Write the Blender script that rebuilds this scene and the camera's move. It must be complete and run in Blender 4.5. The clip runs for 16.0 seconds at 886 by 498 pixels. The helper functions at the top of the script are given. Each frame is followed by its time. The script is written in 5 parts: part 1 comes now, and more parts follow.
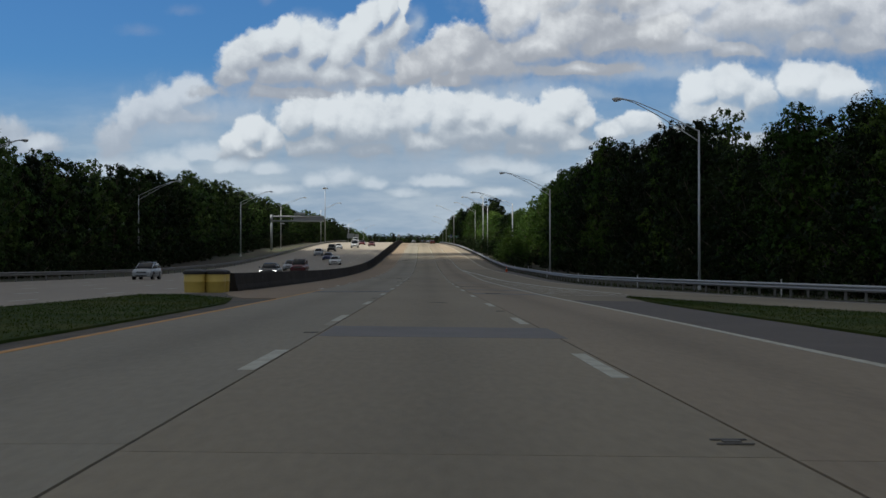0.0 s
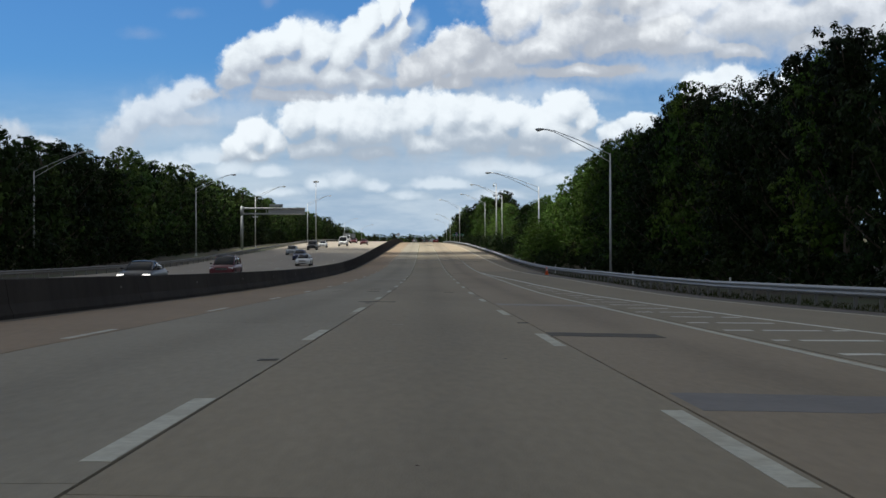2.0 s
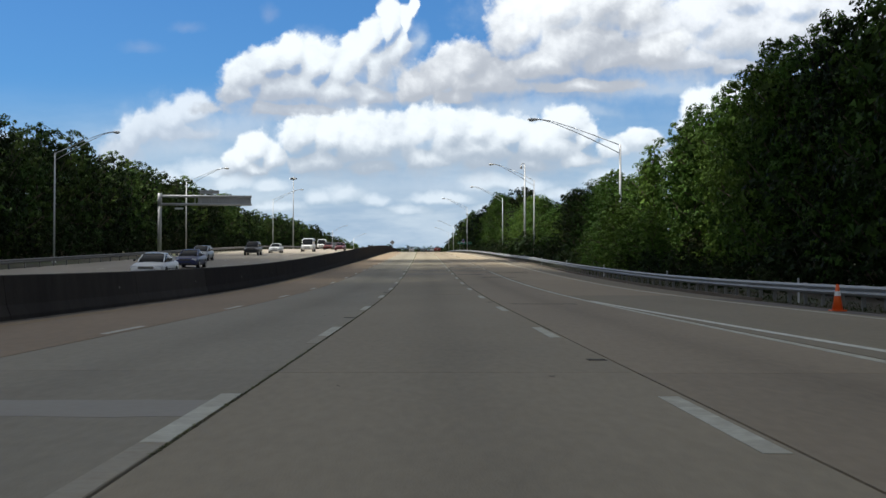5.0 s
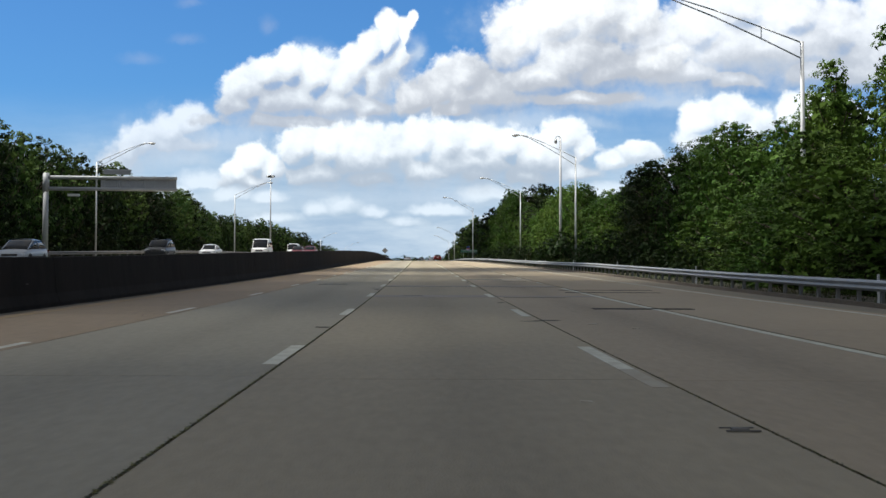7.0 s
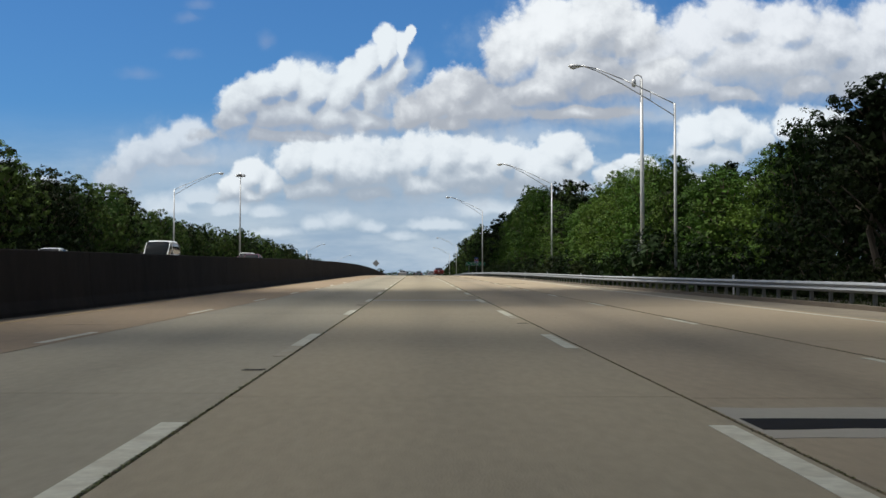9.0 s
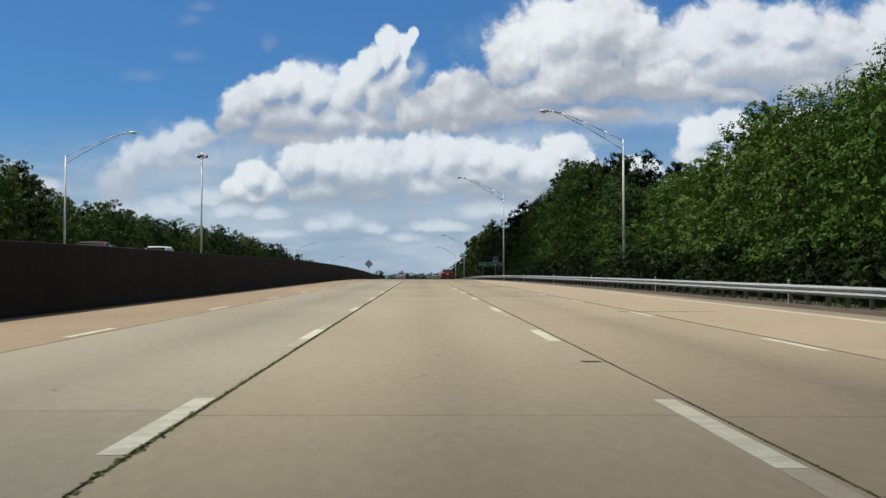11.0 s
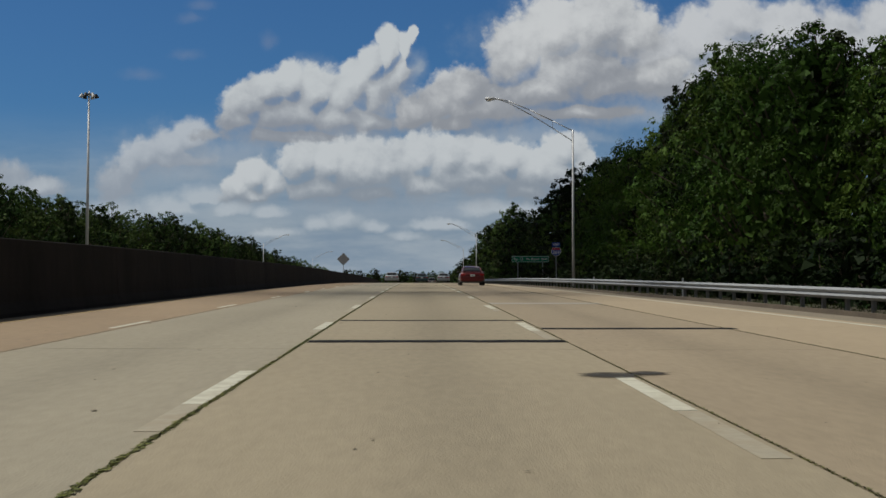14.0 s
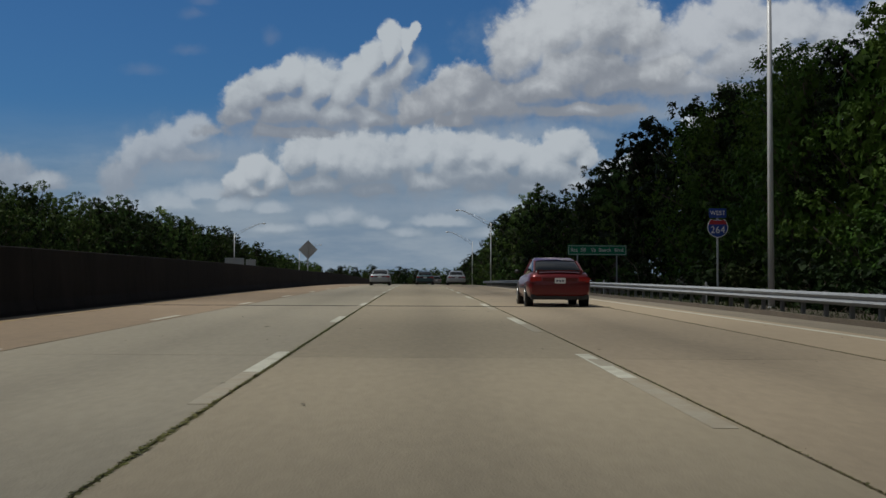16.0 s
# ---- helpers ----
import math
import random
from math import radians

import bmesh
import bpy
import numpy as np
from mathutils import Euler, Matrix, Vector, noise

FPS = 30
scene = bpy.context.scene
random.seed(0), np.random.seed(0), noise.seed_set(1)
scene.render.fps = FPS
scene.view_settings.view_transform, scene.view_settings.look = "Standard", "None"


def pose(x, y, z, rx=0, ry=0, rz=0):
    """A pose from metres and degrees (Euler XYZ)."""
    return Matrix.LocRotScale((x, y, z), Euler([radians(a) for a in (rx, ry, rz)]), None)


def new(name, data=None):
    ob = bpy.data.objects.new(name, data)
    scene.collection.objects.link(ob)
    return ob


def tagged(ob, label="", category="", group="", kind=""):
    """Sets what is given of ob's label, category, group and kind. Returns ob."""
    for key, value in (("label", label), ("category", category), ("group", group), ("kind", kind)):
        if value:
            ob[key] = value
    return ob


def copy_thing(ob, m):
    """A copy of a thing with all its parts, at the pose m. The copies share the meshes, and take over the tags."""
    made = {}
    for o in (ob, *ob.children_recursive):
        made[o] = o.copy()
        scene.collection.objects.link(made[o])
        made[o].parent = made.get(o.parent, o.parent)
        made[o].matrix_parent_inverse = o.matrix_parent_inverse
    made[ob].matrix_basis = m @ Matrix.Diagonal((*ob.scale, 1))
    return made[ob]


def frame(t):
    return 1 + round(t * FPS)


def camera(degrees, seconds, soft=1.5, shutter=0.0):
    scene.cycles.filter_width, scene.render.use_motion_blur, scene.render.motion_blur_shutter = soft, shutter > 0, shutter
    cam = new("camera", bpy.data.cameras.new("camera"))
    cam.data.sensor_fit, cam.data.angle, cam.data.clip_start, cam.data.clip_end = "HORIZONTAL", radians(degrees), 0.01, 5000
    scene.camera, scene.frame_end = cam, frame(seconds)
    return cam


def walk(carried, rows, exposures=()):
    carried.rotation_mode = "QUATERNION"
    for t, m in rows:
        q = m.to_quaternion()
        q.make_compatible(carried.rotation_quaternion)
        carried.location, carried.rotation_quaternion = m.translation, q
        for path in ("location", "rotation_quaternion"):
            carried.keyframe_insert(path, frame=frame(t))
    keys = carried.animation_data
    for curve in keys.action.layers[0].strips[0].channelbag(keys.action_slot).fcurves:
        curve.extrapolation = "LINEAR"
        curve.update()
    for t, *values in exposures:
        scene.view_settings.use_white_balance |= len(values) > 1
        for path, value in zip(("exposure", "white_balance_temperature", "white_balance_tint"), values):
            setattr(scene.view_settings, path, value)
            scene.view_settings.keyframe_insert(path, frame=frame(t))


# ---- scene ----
# The road: s runs along it, x to its right from the middle of the driven lane, z up.
# It bends slightly to the left and climbs towards a long crest.
GRADES = [(-80, 0.0), (0, 0.001), (60, 0.003), (100, 0.005), (140, 0.011), (180, 0.0175), (200, 0.024), (220, 0.031), (245, 0.035), (330, 0.037), (360, 0.0362), (430, 0.0355), (460, 0.033), (560, 0.026), (700, 0.017), (900, 0.003), (1200, -0.02), (4000, -0.02)]


def ramp(table, s):
    """The value at s of a table of (s, value), straight from row to row."""
    if s <= table[0][0]:
        return table[0][1]
    for (a, va), (b, vb) in zip(table, table[1:]):
        if s <= b:
            return va + (vb - va) * (s - a) / (b - a)
    return table[-1][1]


HEIGHTS = [0.0]
for step in range(0, 4000):
    HEIGHTS.append(HEIGHTS[-1] + ramp(GRADES, step + 0.5))


def road_z(s):
    if s <= 0:
        return 0.0
    i = min(int(s), 3998)
    return HEIGHTS[i] + (HEIGHTS[i + 1] - HEIGHTS[i]) * (s - i)


def road_x(s):
    return -1e-5 * max(s, 0.0) ** 2 if s < 1500 else -22.5 - 0.03 * (s - 1500)


RAIL = [(-80, 36), (20, 25), (54, 19.3), (84, 14.7), (98, 13.3), (130, 12.3), (350, 12.0), (430, 11.5), (470, 10.4), (520, 9.6), (640, 9.4), (900, 9.4)]
EDGE_R = [(-80, 33), (54, 16.8), (84, 12.2), (98, 11.0), (130, 10.1), (200, 9.0), (380, 8.7), (421, 8.0), (475, 6.7), (540, 5.6), (900, 5.6)]
CROSSFALL = [(-60, 0.011), (28, 0.012), (55, 0.02), (115, 0.02), (150, 0.0)]
EDGE_FALL = [(110, 0.0), (150, 0.06), (250, 0.045), (293, 0.01), (345, 0.055), (900, 0.065)]


def cross_z(s, x):
    """How far the pavement falls towards its outer edge: all of it at first, later only past the edge line."""
    if x <= -1.84:
        return 0.0
    edge = ramp(EDGE_R, s)
    return -ramp(CROSSFALL, s) * (min(x, 22.0) + 1.84) - ramp(EDGE_FALL, s) * max(0.0, min(x, ramp(RAIL, s) + 0.6) - edge - 0.4)


def at(s, x, z=0.0):
    """A point s metres along the road, x to the right of the lane's middle, z above the carriageway."""
    return Vector((road_x(s) + x, s, road_z(s) + cross_z(s, x) + z))


# ---- camera ----
cam = camera(37.86, 16.0)
TRACK = [
    # t, s, turn, tilt, lean
    (0.0, -0.00, -0.63, 1.03, 0.01),
    (0.5, 14.28, -0.58, 1.07, 0.11),
    (1.0, 28.57, -0.66, 1.00, 0.17),
    (1.5, 42.85, -0.64, 1.17, 0.18),
    (2.0, 57.13, -0.52, 1.13, 0.18),
    (2.5, 71.41, -0.45, 1.02, 0.12),
    (3.0, 85.69, -0.43, 1.02, 0.07),
    (3.5, 99.97, -0.51, 1.18, 0.01),
    (6.0, 171.44, -0.55, 1.94, -0.08),
    (6.5, 185.74, -0.58, 1.98, -0.14),
    (7.0, 200.05, -0.64, 2.30, -0.16),
    (7.5, 214.35, -0.67, 2.80, -0.16),
    (8.0, 228.65, -0.67, 2.91, -0.16),
    (8.5, 242.95, -0.70, 3.07, -0.16),
    (9.0, 257.25, -0.72, 2.94, -0.07),
    (11.5, 328.74, -0.58, 3.07, -0.02),
    (12.0, 343.04, -0.56, 3.11, 0.01),
    (12.5, 357.34, -0.57, 2.93, 0.09),
    (13.0, 371.65, -0.51, 2.94, 0.10),
    (13.5, 385.95, -0.58, 2.91, 0.09),
    (14.0, 400.26, -0.59, 2.94, 0.03),
    (14.5, 414.57, -0.60, 2.89, -0.10),
    (15.0, 428.89, -0.54, 2.78, -0.19),
    (15.5, 443.21, -0.59, 2.81, -0.26),
    (16.0, 457.53, -0.55, 2.79, -0.27),
]
ASIDE = [(0, -0.14), (3.5, -0.24), (6, -0.34), (8, -0.36), (9, -0.30), (12.5, -0.185), (14, -0.235), (16, -0.30)]
EYE = [(0, 0.98), (3.5, 1.0), (8, 1.03), (16, 1.02)]
PATH = []
for t, s, turn, tilt, lean in TRACK:
    eye = at(s, ramp(ASIDE, t), ramp(EYE, t) - cross_z(s, ramp(ASIDE, t)))
    PATH.append((t, pose(eye.x, eye.y, eye.z, 90 + tilt, lean, turn)))
EXPOSURE = [(0, -0.10), (1.0, -0.08), (2.0, 0.25), (3.5, 0.36), (6, 0.40), (7.0, 0.46), (7.5, 0.50), (8.0, 0.54), (8.5, 0.38), (9, 0.12), (11.3, 0.0), (12.5, -0.40), (14, -0.57), (15.0, -0.66), (15.5, -0.70), (16, -0.74)]
walk(cam, PATH, [(t, stops, 6450 if t < 12 else (6560 if t < 15 else 6300), 7.5) for t, stops in EXPOSURE])

# ---- sky, sun ----
SUN_ELEV, SUN_SIDE = radians(63), radians(-82)   # side: from straight ahead, negative to the left
world = bpy.data.worlds.new("sky")
scene.world = world
world.use_nodes = True
wn, wl = world.node_tree.nodes, world.node_tree.links
wn.clear()


def wmath(op, a, b=None, c=None, clamp=False):
    n = wn.new("ShaderNodeMath")
    n.operation, n.use_clamp = op, clamp
    for i, v in enumerate((a, b, c)):
        if v is None:
            continue
        if isinstance(v, (int, float)):
            n.inputs[i].default_value = v
        else:
            wl.new(v, n.inputs[i])
    return n.outputs[0]


def wvec(op, a, b=None):
    n = wn.new("ShaderNodeVectorMath")
    n.operation = op
    for i, v in enumerate((a, b)):
        if v is None:
            continue
        if isinstance(v, (tuple, list)):
            n.inputs[i].default_value = v
        else:
            wl.new(v, n.inputs[i])
    return n.outputs["Value"] if op in ("LENGTH", "DOT_PRODUCT") else n.outputs["Vector"]


def wstep(value, lo, hi):
    n = wn.new("ShaderNodeMapRange")
    n.interpolation_type = "SMOOTHSTEP"
    wl.new(value, n.inputs["Value"])
    n.inputs["From Min"].default_value, n.inputs["From Max"].default_value = lo, hi
    return n.outputs["Result"]


def wnoise(vec, scale, detail=4.0, rough=0.55):
    n = wn.new("ShaderNodeTexNoise")
    n.inputs["Scale"].default_value, n.inputs["Detail"].default_value, n.inputs["Roughness"].default_value = scale, detail, rough
    wl.new(vec, n.inputs["Vector"])
    return n


def wmix(fac, a, b):
    n = wn.new("ShaderNodeMix")
    n.data_type = "RGBA"
    for sock, v in ((n.inputs["Factor"], fac), (n.inputs["A"], a), (n.inputs["B"], b)):
        if isinstance(v, tuple):
            sock.default_value = v
        elif isinstance(v, (int, float)):
            sock.default_value = v
        else:
            wl.new(v, sock)
    return n.outputs["Result"]


sky = wn.new("ShaderNodeTexSky")
sky.sky_type, sky.sun_disc = "NISHITA", False
sky.sun_elevation, sky.sun_rotation = SUN_ELEV, SUN_SIDE
sky.air_density, sky.dust_density, sky.ozone_density = 1.0, 0.6, 2.0
way = wn.new("ShaderNodeTexCoord").outputs["Generated"]
apart = wn.new("ShaderNodeSeparateXYZ")
wl.new(way, apart.inputs[0])
ahead = wmath("MAXIMUM", apart.outputs["Y"], 0.05)
# The sky ahead, in hundredths of its distance: to the right, and up.
flat = wn.new("ShaderNodeCombineXYZ")
wl.new(wmath("MULTIPLY", wmath("DIVIDE", apart.outputs["X"], ahead), 100.0), flat.inputs[0])
wl.new(wmath("MULTIPLY", wmath("DIVIDE", apart.outputs["Z"], ahead), 100.0), flat.inputs[1])
flat = flat.outputs[0]
def bend(vec, scale, detail, much):
    n = wnoise(vec, scale, detail, 0.55)
    return wvec("ADD", vec, wvec("MULTIPLY", wvec("SUBTRACT", n.outputs["Color"], (0.5, 0.5, 0.5)), (much, much * 0.85, 0.0)))


bent = bend(bend(flat, 0.22, 2.0, 0.9), 1.1, 4.0, 0.55)
# Heaps of cumulus: middle (right, up) and half widths of each swelling.
FAR_HEAP = [(-22.0, 12.2, 1.7, 1.7), (-23.2, 11.3, 1.3, 2.0), (-20.0, 12.9, 1.9, 1.7), (-18.5, 13.7, 1.7, 1.7), (-19.9, 12.1, 3.5, 1.2), (-24.1, 10.0, 1.7, 2.2), (-30.4, 9.6, 2.2, 1.1), (-35.7, 10.0, 5.2, 2.2), (-40.9, 10.9, 5.2, 3.1)]
TOWER_LEFT = [(-14.2, 16.3, 2.1, 1.8), (-12.5, 17.4, 1.8, 1.7), (-10.9, 17.9, 1.7, 1.7), (-9.0, 17.2, 2.3, 2.3), (-14.8, 15.2, 1.7, 1.6), (-11.2, 15.5, 4.8, 2.2), (-7.2, 15.5, 3.5, 2.2), (-4.8, 15.0, 2.4, 1.6), (-5.6, 17.9, 1.4, 2.2), (-4.6, 19.5, 1.2, 1.7), (-3.2, 20.4, 1.1, 1.9), (-1.3, 21.8, 0.4, 0.8), (-1.9, 20.8, 0.6, 1.3), (-2.4, 18.7, 1.3, 2.2), (-6.8, 16.6, 1.7, 2.1), (-4.2, 17.2, 1.8, 2.6), (-10.3, 14.0, 6.6, 1.0)]
TOWER_RIGHT = [(-0.9, 15.5, 1.8, 1.5), (0.9, 16.1, 1.8, 2.0), (2.6, 17.2, 2.2, 2.2), (4.1, 15.9, 3.1, 2.0), (2.0, 15.0, 3.5, 1.3), (7.2, 20.1, 2.7, 3.3), (10.1, 21.8, 3.1, 3.1), (13.3, 22.2, 3.3, 3.3), (16.0, 21.4, 2.4, 2.6), (9.0, 17.4, 4.2, 2.4), (13.3, 17.9, 4.8, 2.6), (11.6, 15.9, 6.6, 1.2), (17.7, 18.3, 2.6, 2.2), (11.6, 19.0, 5.9, 3.6), (3.3, 15.9, 5.2, 2.1)]
FAR_RIGHT = [(18.6, 19.6, 2.6, 2.4), (21.2, 21.2, 3.1, 2.8), (24.3, 22.7, 3.1, 2.4), (28.2, 22.2, 3.5, 2.6), (32.1, 20.9, 3.5, 3.1), (36.1, 21.4, 3.5, 3.5), (40.5, 21.8, 3.9, 3.9), (20.3, 17.7, 3.9, 1.7), (23.8, 17.2, 3.5, 1.3), (29.5, 17.9, 3.5, 2.0), (34.3, 17.9, 3.9, 2.0), (40.5, 17.9, 4.8, 2.2), (45.7, 20.1, 4.8, 3.9), (26.0, 19.8, 10.5, 3.7), (37.0, 19.6, 11.4, 4.4)]
RIGHT_PUFF = [(21.4, 13.9, 1.7, 1.7), (23.4, 14.2, 2.0, 1.8), (25.4, 13.5, 2.0, 1.7), (22.5, 12.4, 3.1, 1.5), (16.4, 11.3, 1.8, 1.1), (14.4, 10.7, 1.5, 1.0), (29.1, 14.6, 2.0, 1.7), (31.7, 14.2, 2.6, 1.7), (21.6, 10.0, 5.2, 1.5), (18.6, 9.6, 2.6, 1.3)]
SHELF = [(-14.9, 9.8, 1.3, 1.2), (-13.6, 10.7, 1.4, 1.4), (-12.3, 10.0, 1.5, 1.5), (-13.8, 9.3, 2.4, 1.0), (-10.1, 11.7, 1.7, 1.8), (-7.9, 11.5, 2.0, 1.8), (-5.5, 11.3, 2.2, 1.8), (-3.3, 11.3, 2.0, 1.7), (-8.5, 9.8, 3.3, 1.5), (-4.6, 9.6, 3.5, 1.3), (-0.7, 12.0, 1.8, 2.0), (1.5, 12.0, 2.1, 2.1), (3.7, 12.0, 2.0, 1.8), (-0.2, 10.0, 3.5, 1.6), (3.7, 10.0, 3.5, 1.5), (6.1, 12.0, 1.7, 1.5), (8.3, 11.3, 2.0, 1.5), (10.5, 12.5, 1.8, 1.7), (11.8, 11.5, 1.5, 1.5), (7.6, 9.8, 3.5, 1.3), (11.1, 10.0, 2.6, 1.2), (-5.0, 10.9, 6.6, 2.6), (3.3, 10.9, 7.0, 2.6), (9.0, 10.9, 4.8, 2.2)]
LOW_BANK = [(-6.8, 7.0, 1.7, 1.1), (-8.5, 6.9, 1.3, 0.7), (-4.6, 6.7, 1.7, 0.7), (-12.5, 7.9, 1.7, 0.7), (-17.7, 9.1, 2.6, 1.1), (-16.0, 8.2, 2.6, 0.9), (-19.9, 8.2, 3.1, 1.3), (4.6, 8.2, 2.6, 0.9), (7.2, 8.0, 2.6, 0.8), (1.1, 7.0, 3.1, 0.6), (-1.5, 6.1, 3.5, 0.5), (4.6, 6.1, 3.9, 0.6), (9.0, 7.2, 2.6, 0.8), (-12.0, 6.3, 2.6, 0.7), (-24.3, 7.8, 3.9, 1.3), (14.2, 8.2, 2.6, 1.0)]
VEIL = [(-6.8, 13.5, 11.4, 1.6), (6.3, 13.9, 14.0, 1.5), (-18.6, 10.9, 8.7, 2.6), (0.2, 7.8, 18.4, 1.7), (26.0, 14.4, 10.1, 2.6), (-9.2, 18.7, 2.2, 1.7), (-0.9, 19.2, 0.9, 1.7), (0.4, 15.6, 9.0, 3.0), (18.0, 15.5, 9.0, 2.6), (-16.0, 12.0, 9.0, 3.4), (26.0, 19.0, 9.0, 4.5), (12.0, 21.0, 9.0, 4.0)]
WISPS = [(-18.6, 23.1, 1.4, 0.6), (-19.0, 20.3, 1.5, 0.5), (-22.5, 18.8, 1.7, 0.6), (-12.5, 21.4, 0.8, 0.8), (-17.9, 24.2, 1.3, 0.6)]


def heap(swellings, shape):
    """How deep a direction lies in a heap (above 0: inside)."""
    deep = None
    for u, v, w, h in swellings:
        off = wvec("MULTIPLY", wvec("SUBTRACT", shape, (u, v, 0)), (0.86 / w, 0.86 / h, 0))
        d = wmath("SUBTRACT", 1.0, wvec("LENGTH", off))
        deep = d if deep is None else wmath("SMOOTH_MAX", deep, d, 0.12)
    return deep


def cells(vec, scale, detail=0.0):
    n = wn.new("ShaderNodeTexVoronoi")
    n.voronoi_dimensions, n.feature = "2D", "SMOOTH_F1"
    n.inputs["Scale"].default_value, n.inputs["Detail"].default_value, n.inputs["Roughness"].default_value = scale, detail, 0.5
    n.inputs["Smoothness"].default_value = 0.55
    wl.new(vec, n.inputs["Vector"])
    return n.outputs["Distance"]


# Billows: rounded cauliflower heads in two sizes, and the same a little towards the sun, whose difference lights them.
def billow(vec):
    big, small = cells(vec, 0.36), cells(vec, 1.05, 2.0)
    return wmath("SUBTRACT", 0.62, wmath("ADD", wmath("MULTIPLY", big, 0.75), wmath("MULTIPLY", small, 0.42)))


SUNWARD = (-0.36, 0.80, 0.0)
swell = billow(bent)
relief = wmath("SUBTRACT", wnoise(bent, 0.42, 6.0, 0.6).outputs["Fac"], wnoise(wvec("ADD", bent, (-0.30, 0.62, 0.0)), 0.42, 6.0, 0.6).outputs["Fac"])
fine = wmath("SUBTRACT", wnoise(flat, 1.5, 7.0, 0.62).outputs["Fac"], 0.5)
shade = wmath("SUBTRACT", wnoise(bent, 0.17, 4.0, 0.52).outputs["Fac"], 0.5)
height = wn.new("ShaderNodeSeparateXYZ")
wl.new(flat, height.inputs[0])
under = wvec("MULTIPLY", sky.outputs[0], (0.0295, 0.0575, 0.089))
layers = wnoise(wvec("MULTIPLY", flat, (0.08, 0.34, 1.0)), 1.0, 5.0, 0.58).outputs["Fac"]
pale = wmix(wstep(layers, 0.36, 0.66), (0.29, 0.39, 0.52, 1), (0.46, 0.54, 0.63, 1))
colour = wmix(wstep(height.outputs["Y"], 17.0, 5.5), under, pale)
for swellings, sharp, low, high, white, grey, most in (
        (WISPS, 1.2, 8.0, 24.0, (0.38, 0.42, 0.54, 1), (0.33, 0.38, 0.50, 1), 0.24),
        (VEIL, 1.2, 7.0, 16.0, (0.45, 0.53, 0.64, 1), (0.36, 0.45, 0.56, 1), 0.80),
        (LOW_BANK, 0.75, 5.5, 9.0, (0.66, 0.72, 0.79, 1), (0.37, 0.455, 0.55, 1), 0.72),
        (RIGHT_PUFF, 0.30, 10.0, 15.0, (0.78, 0.82, 0.865, 1), (0.43, 0.49, 0.57, 1), 0.96),
        (FAR_HEAP, 0.46, 10.5, 15.0, (0.66, 0.71, 0.78, 1), (0.40, 0.455, 0.545, 1), 0.90),
        (FAR_RIGHT, 0.42, 16.5, 22.0, (0.79, 0.81, 0.85, 1), (0.40, 0.43, 0.49, 1), 0.95),
        (TOWER_LEFT, 0.30, 13.5, 20.0, (0.77, 0.81, 0.85, 1), (0.37, 0.405, 0.475, 1), 0.98),
        (TOWER_RIGHT, 0.30, 15.2, 23.0, (0.83, 0.85, 0.88, 1), (0.38, 0.405, 0.46, 1), 0.98),
        (SHELF, 0.27, 8.6, 13.2, (0.76, 0.80, 0.845, 1), (0.35, 0.405, 0.485, 1), 0.98)):
    deep = heap(swellings, bent)
    slope = wmath("SUBTRACT", heap(swellings, wvec("ADD", bent, SUNWARD)), deep)
    body = wmath("ADD", deep, wmath("ADD", wmath("MULTIPLY", fine, 0.24), wmath("MULTIPLY_ADD", swell, 0.40, 0.09)))
    # Crisp tops, soft bases.
    soft = wmath("MULTIPLY_ADD", wstep(slope, -0.12, 0.28), 0.95, sharp)
    cover = wmath("MULTIPLY", wstep(wmath("DIVIDE", body, soft), 0.0, 1.0), most)
    lit = wmath("MULTIPLY_ADD", slope, -0.85, 0.17)
    lit = wmath("ADD", lit, wmath("MULTIPLY", wstep(height.outputs["Y"], low, high), 0.52))
    lit = wmath("ADD", lit, wmath("MULTIPLY", relief, 0.75))
    lit = wmath("ADD", lit, wmath("MULTIPLY", shade, 1.15))
    lit = wmath("ADD", lit, wmath("MULTIPLY", fine, 0.10), clamp=True)
    colour = wmix(cover, colour, wmix(wmath("POWER", wstep(lit, 0.0, 1.0), 1.35), grey, white))
# All round and overhead the same broken cumulus goes on, seen from below.
dome = wnoise(way, 2.2, 6.0, 0.6)
broken = wmix(wmath("MULTIPLY", wstep(dome.outputs["Fac"], 0.40, 0.58), 0.9), wvec("MULTIPLY", sky.outputs[0], (0.050, 0.056, 0.062)), (0.40, 0.395, 0.39, 1))
facing = wmath("MULTIPLY", wstep(apart.outputs["Y"], 0.80, 0.88), wstep(wmath("MULTIPLY", apart.outputs["Z"], -1.0), -0.36, -0.30))
colour = wmix(facing, broken, colour)
shine = wn.new("ShaderNodeBackground")
wl.new(colour, shine.inputs["Color"])
shine.inputs["Strength"].default_value = 1.0
wl.new(shine.outputs[0], wn.new("ShaderNodeOutputWorld").inputs["Surface"])

sun = new("sun", bpy.data.lights.new("sun", "SUN"))
sun.data.energy, sun.data.angle, sun.data.color = 4.6, radians(0.53), (1.0, 0.95, 0.87)
to_sun = Vector((math.sin(SUN_SIDE) * math.cos(SUN_ELEV), math.cos(SUN_SIDE) * math.cos(SUN_ELEV), math.sin(SUN_ELEV)))
sun.matrix_world = Matrix.Translation(to_sun * 60) @ to_sun.to_track_quat("Z", "Y").to_matrix().to_4x4()

